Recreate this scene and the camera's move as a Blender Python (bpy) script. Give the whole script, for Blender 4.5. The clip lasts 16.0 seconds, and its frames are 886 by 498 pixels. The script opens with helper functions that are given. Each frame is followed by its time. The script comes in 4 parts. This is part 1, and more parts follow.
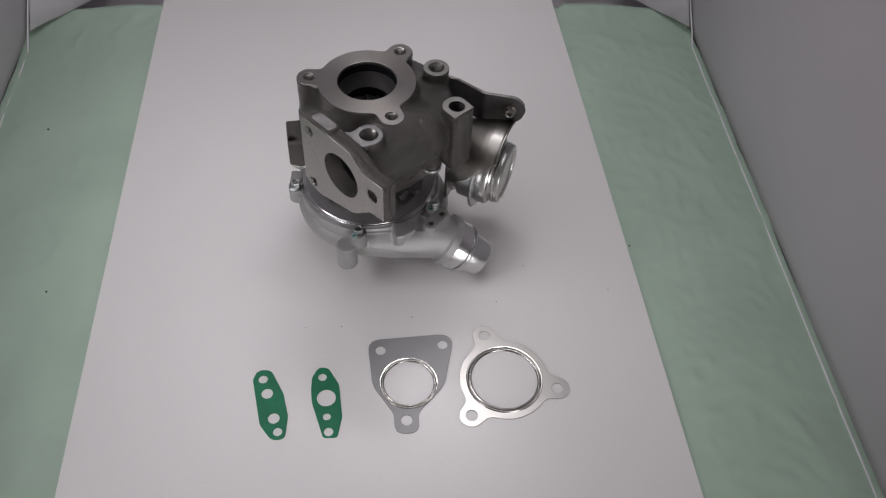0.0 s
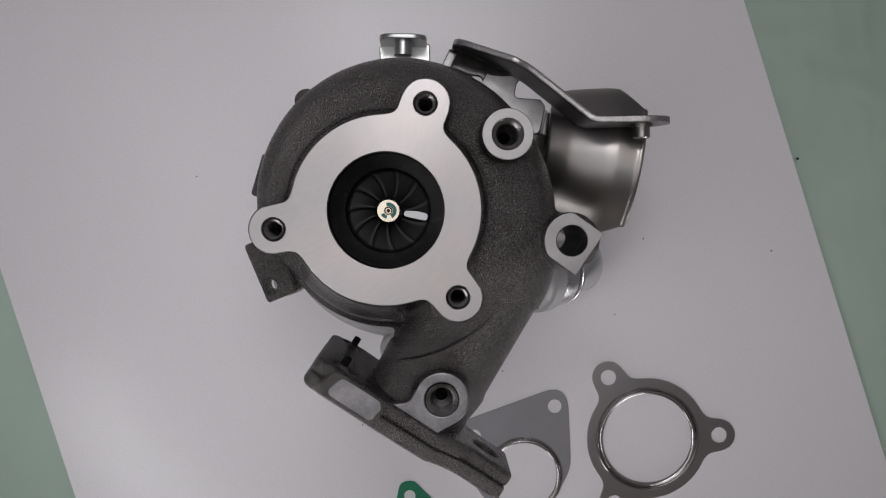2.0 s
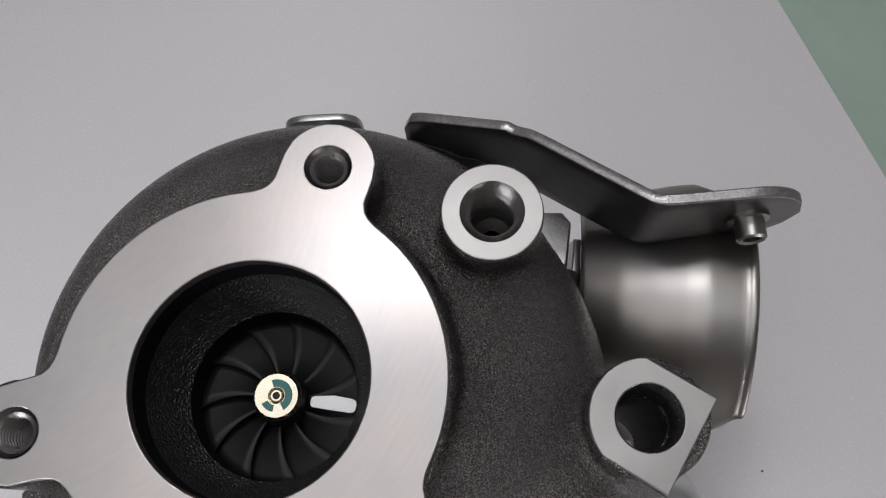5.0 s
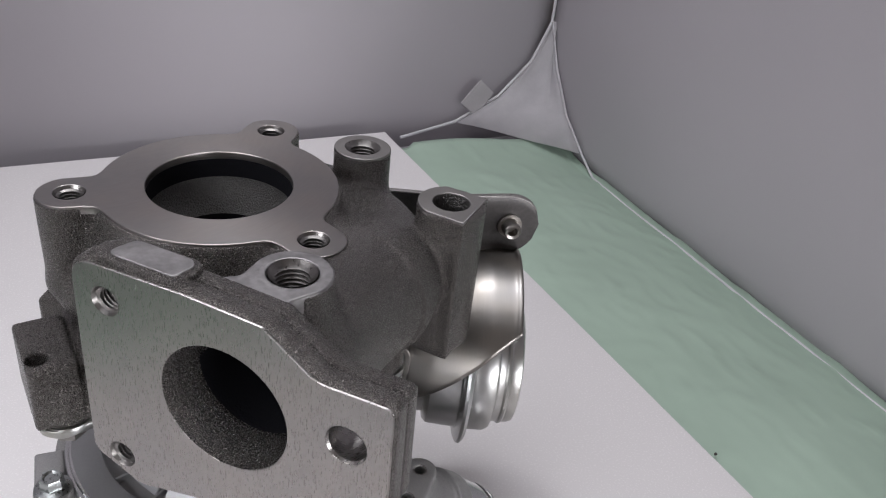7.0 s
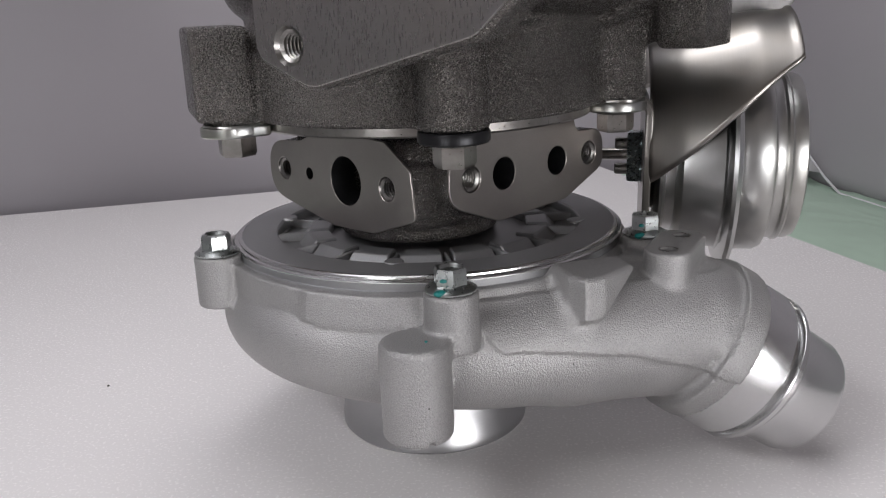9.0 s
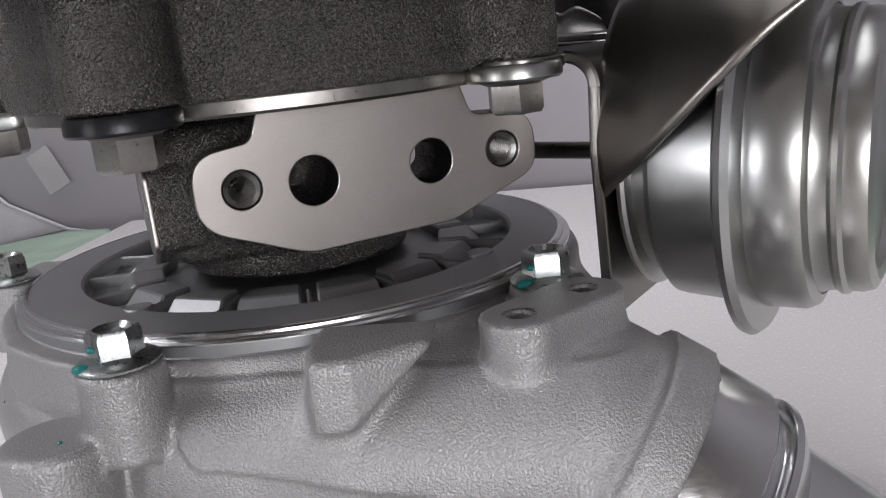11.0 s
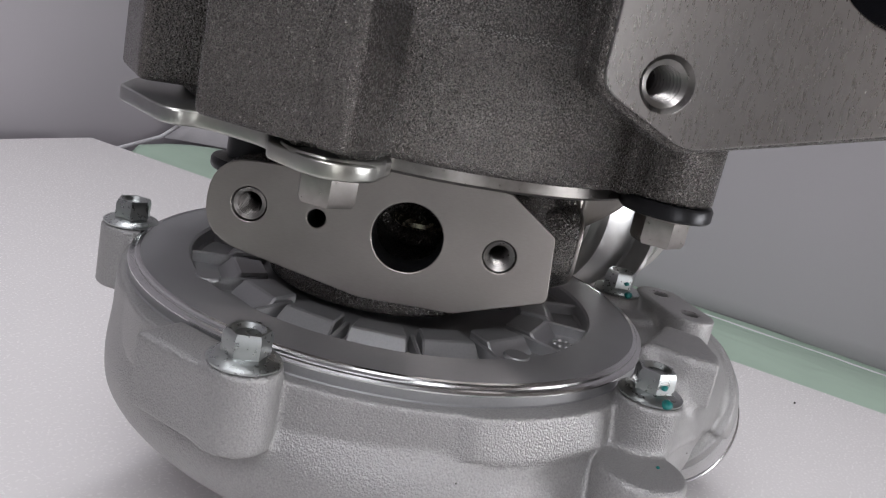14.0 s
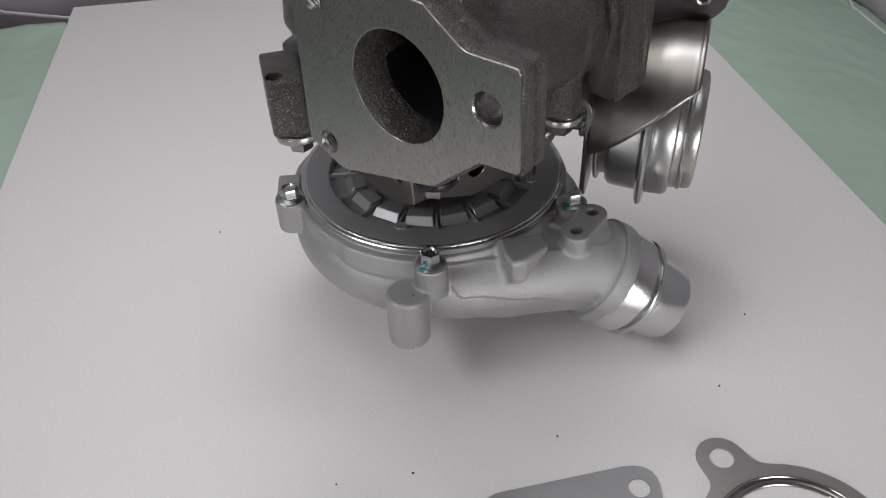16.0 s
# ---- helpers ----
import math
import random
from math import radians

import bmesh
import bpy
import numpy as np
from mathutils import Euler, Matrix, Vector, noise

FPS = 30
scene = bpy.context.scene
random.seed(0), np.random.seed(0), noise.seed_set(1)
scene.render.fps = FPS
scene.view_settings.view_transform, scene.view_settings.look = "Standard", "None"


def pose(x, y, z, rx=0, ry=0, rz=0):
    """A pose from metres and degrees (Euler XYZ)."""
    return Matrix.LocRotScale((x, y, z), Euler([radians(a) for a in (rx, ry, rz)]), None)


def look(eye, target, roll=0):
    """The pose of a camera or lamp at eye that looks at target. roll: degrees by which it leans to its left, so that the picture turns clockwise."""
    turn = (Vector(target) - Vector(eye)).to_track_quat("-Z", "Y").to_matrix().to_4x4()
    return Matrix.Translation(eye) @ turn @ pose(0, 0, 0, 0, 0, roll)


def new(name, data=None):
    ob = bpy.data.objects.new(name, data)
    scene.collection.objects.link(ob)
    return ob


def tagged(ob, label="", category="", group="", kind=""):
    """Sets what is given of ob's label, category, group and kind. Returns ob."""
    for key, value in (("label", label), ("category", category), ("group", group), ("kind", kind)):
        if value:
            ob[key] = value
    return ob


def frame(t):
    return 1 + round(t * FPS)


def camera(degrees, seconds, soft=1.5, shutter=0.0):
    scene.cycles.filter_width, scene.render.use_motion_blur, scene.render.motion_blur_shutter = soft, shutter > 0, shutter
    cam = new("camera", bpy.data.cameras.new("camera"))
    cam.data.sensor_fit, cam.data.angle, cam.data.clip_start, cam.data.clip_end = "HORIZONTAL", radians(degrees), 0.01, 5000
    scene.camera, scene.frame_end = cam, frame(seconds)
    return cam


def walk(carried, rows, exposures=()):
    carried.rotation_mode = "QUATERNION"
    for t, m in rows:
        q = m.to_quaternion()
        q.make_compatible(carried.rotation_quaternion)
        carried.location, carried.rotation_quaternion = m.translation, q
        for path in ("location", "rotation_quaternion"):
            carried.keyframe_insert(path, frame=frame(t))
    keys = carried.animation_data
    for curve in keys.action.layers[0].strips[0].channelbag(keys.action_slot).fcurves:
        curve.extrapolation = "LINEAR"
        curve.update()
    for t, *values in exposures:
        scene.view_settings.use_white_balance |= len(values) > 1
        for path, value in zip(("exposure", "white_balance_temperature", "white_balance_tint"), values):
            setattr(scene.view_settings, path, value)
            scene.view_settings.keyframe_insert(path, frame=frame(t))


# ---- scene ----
cam = camera(54.9, 16.0, soft=1.15)
EXPOSURES = [(0, 0.30, 6350, 11), (0.6, 0.26, 6350, 11), (1.0, 0.16, 6310, 11), (1.5, -0.12, 6270, 12), (2.0, 0.0, 6240, 12), (2.6, 0.1, 6200, 12), (3.5, 0.24, 6100, 11), (6, 0.52, 6300, 9), (6.5, 0.72, 6250, 10), (7, 0.84, 6200, 11), (7.5, 1.06, 6200, 11), (8, 0.99, 6250, 10), (8.5, 0.78, 6300, 10), (9, 0.74, 6300, 10), (9.5, 0.62, 6300, 9), (12, 0.9, 6200, 11), (13.5, 0.82, 6200, 11), (14.5, 0.75, 6250, 9), (15, 0.66, 6280, 9), (15.5, 0.66, 6300, 8), (16, 0.52, 6300, 8)]
PATH = [
    (0, 0.0054, -0.5841, 0.6629, -6.86, -50.28, 3.83),
    (0.5, 0.0011, -0.5176, 0.6660, -6.55, -52.88, 3.53),
    (1, 0.0018, -0.3580, 0.6550, -10.31, -65.72, 5.09),
    (1.5, -0.0082, -0.1179, 0.6345, -20.31, -82.62, 8.79),
    (2, 0.0159, -0.0080, 0.5619, -167.52, -87.59, 151.11),
    (2.5, 0.0378, 0.0408, 0.4624, -171.63, -81.24, 152.78),
    (3, 0.0270, 0.0466, 0.3868, -162.06, -80.88, 141.91),
    (3.5, -0.0022, 0.0223, 0.3444, -115.77, -82.19, 96.69),
    (3.7, -0.0126, 0.0077, 0.3377, -82.89, -80.06, 64.26),
    (5.8, 0.0597, -0.1084, 0.3836, -2.65, -61.48, -18.25),
    (6, 0.0497, -0.1374, 0.3869, -6.53, -57.05, -12.64),
    (6.5, 0.0162, -0.2297, 0.3890, -12.87, -44.74, -2.47),
    (7, -0.0595, -0.2742, 0.3330, -29.24, -31.26, 6.96),
    (7.5, -0.1574, -0.2616, 0.2692, -45.76, -15.86, 7.95),
    (8, -0.1641, -0.2634, 0.1971, -46.47, -13.84, 6.86),
    (8.5, -0.1561, -0.2679, 0.1766, -35.67, -14.25, 4.08),
    (9, -0.0639, -0.2768, 0.1417, -13.94, -16.09, -2.33),
    (9.5, 0.0364, -0.2619, 0.1164, 2.94, -16.31, -6.24),
    (9.7, 0.0655, -0.2527, 0.1184, 8.42, -16.32, -7.13),
    (11.8, 0.0514, -0.1853, 0.1156, 6.07, -13.51, -4.22),
    (12.1, 0.0206, -0.1977, 0.1144, -2.38, -14.35, -2.73),
    (12.5, -0.0361, -0.1988, 0.1188, -15.80, -14.89, 0.45),
    (13, -0.0984, -0.1843, 0.1234, -32.88, -15.56, 4.78),
    (13.5, -0.1472, -0.1477, 0.1264, -50.70, -15.40, 9.18),
    (14, -0.1845, -0.1038, 0.1358, -63.60, -14.75, 12.24),
    (14.5, -0.1934, -0.0902, 0.1333, -62.22, -16.42, 11.53),
    (15, -0.1719, -0.1274, 0.1516, -51.09, -21.81, 7.47),
    (15.5, -0.1106, -0.2297, 0.2081, -26.62, -31.34, 0.96),
    (16, -0.0432, -0.3506, 0.3081, -7.65, -39.52, -2.15),
]
# each row: seconds, place, and degrees to the left, up and of lean
walk(cam, [(t, pose(x, y, z, 90 + pitch, 0, yaw) @ pose(0, 0, 0, 0, 0, roll)) for t, x, y, z, yaw, pitch, roll in PATH], EXPOSURES)

# ---------------------------------------------------------------- light
world = bpy.data.worlds.new("room")
scene.world = world
world.use_nodes = True
world.node_tree.nodes["Background"].inputs["Color"].default_value = (1.0, 0.86, 0.80, 1)
world.node_tree.nodes["Background"].inputs["Strength"].default_value = 0.09


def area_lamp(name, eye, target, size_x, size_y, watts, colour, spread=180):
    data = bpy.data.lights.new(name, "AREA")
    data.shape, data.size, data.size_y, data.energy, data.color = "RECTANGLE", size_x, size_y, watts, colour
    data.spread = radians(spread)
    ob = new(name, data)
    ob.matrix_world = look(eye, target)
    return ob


# the tent's glowing roof lining, LED bars under it, and two low fill panels added in front
area_lamp("roof_light", (-0.04, 0.11, 0.86), (-0.04, 0.11, 0.0), 0.74, 0.62, 0.84, (1.0, 0.975, 0.98), 120)
area_lamp("led_bar_back", (0.09, 0.25, 0.84), (0.0, 0.02, 0.1), 0.30, 0.05, 0.42, (1.0, 0.975, 0.98), 140)
# added fill at mid-height on the left, unseen, to brighten the iron's side
area_lamp("fill_bar_left", (-0.41, -0.14, 0.42), (0.0, 0.0, 0.10), 0.50, 0.06, 0.42, (1.0, 0.975, 0.98), 110)
area_lamp("led_bar_front", (-0.05, -0.30, 0.84), (0.0, 0.0, 0.05), 0.50, 0.05, 0.06, (1.0, 0.975, 0.98))
# added fill for the front faces; the room has no such panels
area_lamp("fill_panel_right", (0.36, -1.06, 0.15), (0.0, 0.0, 0.12), 0.50, 0.30, 0.42, (1.0, 0.975, 0.97), 60)
area_lamp("fill_panel_left", (-0.60, -0.62, 0.16), (0.0, -0.03, 0.13), 0.30, 0.32, 0.14, (1.0, 0.975, 0.97), 60)

# ---------------------------------------------------------------- materials
MM = 0.001


def material(name, colour, metallic=0.0, rough=0.5, spread=0.06, grain=900.0, bump=0.0, bump_scale=900.0,
             stretch=(1, 1, 1), blotch=40.0, blotch_amount=0.08, rough_spread=0.1, second=None, detail=3.0, turned=0.0, pebble=0.0, turn=None, arcs=None, ridged=False):
    """A procedural surface: fine grain and broad blotches in colour and gloss, and a fine relief. Sizes are in cycles a metre."""
    m = bpy.data.materials.new(name)
    m.use_nodes = True
    n, ln = m.node_tree.nodes, m.node_tree.links
    p = n["Principled BSDF"]
    p.inputs["Metallic"].default_value = metallic
    tc = n.new("ShaderNodeTexCoord")
    if turned:
        flat = n.new("ShaderNodeVectorMath")
        flat.operation = "MULTIPLY"
        flat.inputs[1].default_value = (1, 1, 0)
        unit = n.new("ShaderNodeVectorMath")
        unit.operation = "NORMALIZE"
        ln.new(tc.outputs["Object"], flat.inputs[0])
        ln.new(flat.outputs[0], unit.inputs[0])
        ln.new(unit.outputs[0], p.inputs["Tangent"])
        p.inputs["Anisotropic"].default_value = turned
    mp = n.new("ShaderNodeMapping")
    if turn is None:
        mp.inputs["Scale"].default_value = stretch
    else:
        mp.vector_type = "TEXTURE"
        mp.inputs["Scale"].default_value = [1 / k for k in stretch]
        mp.inputs["Rotation"].default_value = (0, 0, radians(turn))
    ln.new(tc.outputs["Object"], mp.inputs["Vector"])
    fine, broad = n.new("ShaderNodeTexNoise"), n.new("ShaderNodeTexNoise")
    fine.inputs["Scale"].default_value, fine.inputs["Detail"].default_value = grain, detail
    broad.inputs["Scale"].default_value, broad.inputs["Detail"].default_value = blotch, 4.0
    ln.new(mp.outputs["Vector"], fine.inputs["Vector"])
    if arcs:
        # long grinding scratches, as arcs round a point beside the thing
        away, size, parts_, angle_, polar = [n.new("ShaderNode" + k) for k in ("VectorMath", "VectorMath", "SeparateXYZ", "Math", "CombineXYZ")]
        away.inputs[1].default_value = (-arcs[0], -arcs[1], 0)
        size.operation, angle_.operation = "LENGTH", "ARCTAN2"
        ln.new(tc.outputs["Object"], away.inputs[0])
        ln.new(away.outputs[0], size.inputs[0])
        ln.new(away.outputs[0], parts_.inputs[0])
        ln.new(parts_.outputs["X"], angle_.inputs[0])
        ln.new(parts_.outputs["Y"], angle_.inputs[1])
        ln.new(size.outputs["Value"], polar.inputs["X"])
        shrink = n.new("ShaderNodeMath")
        shrink.operation = "MULTIPLY"
        shrink.inputs[1].default_value = 0.006
        ln.new(angle_.outputs[0], shrink.inputs[0])
        ln.new(shrink.outputs[0], polar.inputs["Y"])
        ln.new(polar.outputs[0], fine.inputs["Vector"])
    ln.new(tc.outputs["Object"], broad.inputs["Vector"])

    def mapped(node, low, high):
        r = n.new("ShaderNodeMapRange")
        r.inputs["From Min"].default_value, r.inputs["From Max"].default_value = 0.3, 0.7
        r.inputs["To Min"].default_value, r.inputs["To Max"].default_value = low, high
        ln.new(node.outputs["Fac"], r.inputs["Value"])
        return r.outputs["Result"]

    def mul(a, b):
        k = n.new("ShaderNodeMath")
        k.operation = "MULTIPLY"
        ln.new(a, k.inputs[0])
        ln.new(b, k.inputs[1])
        return k.outputs[0]

    factor = mul(mapped(fine, 1 - spread, 1 + spread), mapped(broad, 1 - blotch_amount, 1 + blotch_amount))
    scale = n.new("ShaderNodeVectorMath")
    scale.operation = "SCALE"
    if second:
        mix = n.new("ShaderNodeMix")
        mix.data_type = "RGBA"
        mix.inputs["A"].default_value, mix.inputs["B"].default_value = (*colour, 1), (*second, 1)
        ln.new(mapped(broad, 0, 1), mix.inputs["Factor"])
        ln.new(mix.outputs["Result"], scale.inputs[0])
    else:
        scale.inputs[0].default_value = colour
    ln.new(factor, scale.inputs["Scale"])
    ln.new(scale.outputs[0], p.inputs["Base Color"])
    ln.new(mapped(fine, rough - rough_spread / 2, rough + rough_spread / 2), p.inputs["Roughness"])
    if bump:
        b = n.new("ShaderNodeBump")
        b.inputs["Strength"].default_value = 1.0
        b.inputs["Distance"].default_value = bump * MM
        relief = n.new("ShaderNodeTexNoise")
        relief.inputs["Scale"].default_value, relief.inputs["Detail"].default_value = bump_scale, 2.0
        if ridged:
            relief.noise_type = "RIDGED_MULTIFRACTAL"
        ln.new(mp.outputs["Vector"], relief.inputs["Vector"])
        height = relief.outputs["Fac"]
        if pebble:
            cells = n.new("ShaderNodeTexVoronoi")
            cells.feature = "SMOOTH_F1"
            cells.inputs["Scale"].default_value, cells.inputs["Smoothness"].default_value = pebble, 0.35
            jitter = n.new("ShaderNodeVectorMath")
            jitter.operation = "MULTIPLY_ADD"
            jitter.inputs[1].default_value = (0.0006, 0.0006, 0.0006)
            ln.new(relief.outputs["Color"], jitter.inputs[0])
            ln.new(tc.outputs["Object"], jitter.inputs[2])
            ln.new(jitter.outputs[0], cells.inputs["Vector"])
            k = n.new("ShaderNodeMath")
            k.operation = "SUBTRACT"
            ln.new(relief.outputs["Fac"], k.inputs[0])
            ln.new(cells.outputs["Distance"], k.inputs[1])
            height = k.outputs[0]
        ln.new(height, b.inputs["Height"])
        ln.new(b.outputs["Normal"], p.inputs["Normal"])
    return m


BORE_STEP = material("rough_cast_step", (0.11, 0.106, 0.103), 0.9, 0.40, 0.25, 2200, 0.9, 1500, blotch=25, blotch_amount=0.1, rough_spread=0.16)
IRON = material("cast_iron", (0.134, 0.125, 0.118), 0.95, 0.25, 0.14, 2600, 0.33, 3200, blotch=30, blotch_amount=0.12, rough_spread=0.16, pebble=1950)
MACHINED = material("machined_iron", (0.36, 0.346, 0.337), 1.0, 0.28, 0.035, 420, 0.0, 1400, (1, 7, 1), 35, 0.10, rough_spread=0.03, second=(0.315, 0.295, 0.28))
FLANGE_STEEL = material("turned_steel", (0.375, 0.362, 0.353), 1.0, 0.32, 0.03, 2200, 0.0, 900, (1, 1, 1), 42, 0.17, rough_spread=0.02, turned=0.5, second=(0.31, 0.281, 0.262), detail=4.0, arcs=(-0.05, 0.07))
FACE = material("ground_boss_face", (0.30, 0.287, 0.276), 1.0, 0.42, 0.03, 900, 0.0, 900, (1, 6, 1), 60, 0.12, rough_spread=0.03)
STEEL_DARK = material("dark_machined_steel", (0.36, 0.333, 0.315), 1.0, 0.38, 0.04, 900, 0.0, 1200, (1, 1, 5), 40, 0.1)
DULL_BOLT = material("dull_steel_bolt", (0.29, 0.275, 0.26), 1.0, 0.32, 0.06, 900, blotch=120, blotch_amount=0.2)
THREAD = material("tapped_metal", (0.24, 0.23, 0.22), 1.0, 0.32, 0.08, 900, 0.05, 1500)
ALU_CAST = material("cast_aluminium", (0.37, 0.364, 0.36), 0.62, 0.44, 0.14, 2400, 0.13, 2200, blotch=30, blotch_amount=0.08, pebble=2300)
ALU_TURNED = material("turned_aluminium", (0.66, 0.66, 0.662), 1.0, 0.21, 0.03, 600, 0.0, 900, (1, 1, 6), 30, 0.05)
ALU_MATT = material("matt_turned_aluminium", (0.44, 0.44, 0.445), 1.0, 0.34, 0.03, 600, 0.0, 900, (1, 1, 6), 30, 0.05)
ALU_PLATE = material("matt_aluminium", (0.34, 0.34, 0.345), 0.75, 0.46, 0.05, 1800, 0.02, 2200, blotch=30, blotch_amount=0.06)
ZINC = material("zinc_plated_steel", (0.42, 0.43, 0.435), 1.0, 0.32, 0.05, 300, 0.0, 500, blotch=60, blotch_amount=0.10, second=(0.40, 0.395, 0.35), rough_spread=0.05)
CAN = material("bright_zinc_can", (0.50, 0.51, 0.52), 1.0, 0.30, 0.03, 300, 0.0, 500, blotch=14, blotch_amount=0.03, second=(0.52, 0.505, 0.455), rough_spread=0.05)
NUT = material("blue_zinc_nut", (0.36, 0.41, 0.42), 1.0, 0.28, 0.05, 900, blotch=150, blotch_amount=0.2)
SHEET = material("stainless_sheet", (0.285, 0.277, 0.27), 1.0, 0.33, 0.02, 420, 0.0, 260, (5, 0.35, 0.35), 45, 0.08, rough_spread=0.012, second=(0.27, 0.25, 0.225), turn=-25.7)
MOUNT = material("pressed_dull_steel", (0.25, 0.243, 0.235), 1.0, 0.38, 0.16, 1600, 0.06, 1500, blotch=110, blotch_amount=0.25, rough_spread=0.2)
GROUND_PAD = material("rough_ground_iron", (0.25, 0.24, 0.24), 0.85, 0.40, 0.12, 700, 0.05, 900, blotch=110, blotch_amount=0.3, rough_spread=0.15)
# the strip's dark reflection of the iron is put into its base colour
STRIP = material("strip_steel_dark_reflection", (0.115, 0.11, 0.108), 0.9, 0.34, 0.12, 700, 0.03, 900, blotch=60, blotch_amount=0.2, rough_spread=0.12)
CUT_EDGE = material("sheared_steel_edge", (0.40, 0.385, 0.37), 1.0, 0.38, 0.2, 900, 0.10, 1300, blotch=120, blotch_amount=0.2)
BOLT = material("zinc_bolt", (0.43, 0.45, 0.445), 1.0, 0.30, 0.04, 900)
BLACK = material("black_oxide_and_port_shade", (0.022, 0.022, 0.024), 0.6, 0.34, 0.1, 900, 0.02, 1500)
WHEEL = material("dark_alloy", (0.022, 0.021, 0.021), 0.5, 0.55, 0.12, 1600, 0.04, 2000)
BRASS = material("yellow_brass", (0.62, 0.565, 0.44), 1.0, 0.26, 0.06, 900)
# near-black base colour puts the shade deep inside bores and drillings into their linings
BORE = material("bore_shade_black", (0.005, 0.005, 0.007), 0.0, 0.9, 0.2, 1200, 0.2, 1200)
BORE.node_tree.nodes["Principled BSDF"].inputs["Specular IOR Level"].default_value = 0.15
TEAL = material("teal_paint", (0.005, 0.16, 0.15), 0.0, 0.36, 0.1, 900)
WHITE_MARK = material("white_oblong_surface", (0.85, 0.85, 0.84), 0.2, 0.5, 0.03, 900)
GASKET_STEEL = material("gasket_steel", (0.46, 0.445, 0.435), 0.95, 0.30, 0.015, 300, 0.0, 600, (1, 4, 1), 22, 0.06, rough_spread=0.03, second=(0.43, 0.40, 0.375))
GASKET_BEAD = material("polished_gasket_bead", (0.47, 0.455, 0.44), 1.0, 0.17, 0.02, 300, blotch=25, blotch_amount=0.05, rough_spread=0.03)
GASKET_DARK = material("coated_gasket_steel", (0.30, 0.295, 0.30), 0.65, 0.48, 0.015, 300, 0.0, 600, (1, 4, 1), 25, 0.08, rough_spread=0.03)
GREEN = material("green_gasket_card", (0.004, 0.165, 0.078), 0.0, 0.6, 0.07, 1500, 0.02, 1200, blotch=60, blotch_amount=0.1)
PAPER = material("white_paper", (0.78, 0.755, 0.75), 0.0, 0.27, 0.008, 900, 0.0, 500, blotch=6, blotch_amount=0.012, rough_spread=0.015)
CLOTH = material("green_cloth", (0.41, 0.53, 0.43), 0.0, 0.6, 0.03, 2500, 2.6, 46, (1, 0.8, 1), 9, 0.06, ridged=True)
TENT = material("grey_tent_fabric", (0.425, 0.402, 0.425), 0.0, 0.55, 0.02, 1800, 0.05, 1500, blotch=3, blotch_amount=0.04)
SEAM = material("white_piping", (0.70, 0.69, 0.71), 0.0, 0.6, 0.05, 900)
TAG = material("white_fabric_tag", (0.52, 0.50, 0.51), 0.0, 0.7, 0.05, 900)
GUSSET = material("pale_corner_fabric", (0.62, 0.60, 0.62), 0.0, 0.5, 0.04, 900, 0.6, 60)
GUSSET.node_tree.nodes["Principled BSDF"].inputs["Alpha"].default_value = 0.65
TABLE = material("brown_table_wood", (0.10, 0.050, 0.032), 0.0, 0.42, 0.15, 60, 0.02, 300, (1, 9, 1), 6, 0.15)
CRUMB = material("dark_crumb", (0.05, 0.045, 0.04), 0.0, 0.8, 0.1, 900)


# ---------------------------------------------------------------- mesh helpers (lengths in millimetres)
def finish(name, me, mat, parent, label="", smooth=True, angle=35):
    me.materials.clear()
    me.materials.append(mat)
    if smooth:
        me.polygons.foreach_set("use_smooth", [True] * len(me.polygons))
        if angle and angle < 180:
            me.set_sharp_from_angle(angle=radians(angle))
    ob = new(name, me)
    if parent:
        ob.parent = parent
    if label:
        tagged(ob, label)
    return ob


def part(name, bm, mat, parent, label="", angle=35, m=None):
    """Links a bmesh, whose lengths are in millimetres, as one mesh object."""
    if m is not None:
        bm.transform(m)
    bmesh.ops.recalc_face_normals(bm, faces=bm.faces)
    bm.transform(Matrix.Scale(MM, 4))
    me = bpy.data.meshes.new(name)
    bm.to_mesh(me)
    bm.free()
    return finish(name, me, mat, parent, label, True, angle)


def lathe(profile, steps=64, closed=False):
    """A solid of revolution round z from (radius, height) pairs; a radius of 0 closes it on the axis."""
    bm = bmesh.new()
    rings = []
    for r, h in profile:
        if r <= 1e-6:
            rings.append([bm.verts.new((0, 0, h))])
        else:
            rings.append([bm.verts.new((r * math.cos(2 * math.pi * k / steps), r * math.sin(2 * math.pi * k / steps), h)) for k in range(steps)])
    pairs = list(zip(rings, rings[1:])) + ([(rings[-1], rings[0])] if closed else [])
    for a, b in pairs:
        for k in range(steps):
            q = [a[k % len(a)], a[(k + 1) % len(a)], b[(k + 1) % len(b)], b[k % len(b)]]
            q = list(dict.fromkeys(q))
            if len(q) > 2:
                bm.faces.new(q)
    return bm


def along(origin, axis, up=(0, 0, 1)):
    """The matrix that lays local z on axis, with local y as near to up as can be."""
    zz = Vector(axis).normalized()
    xx = Vector(up).cross(zz).normalized()
    yy = zz.cross(xx)
    return Matrix((( xx.x, yy.x, zz.x, origin[0]), (xx.y, yy.y, zz.y, origin[1]), (xx.z, yy.z, zz.z, origin[2]), (0, 0, 0, 1)))


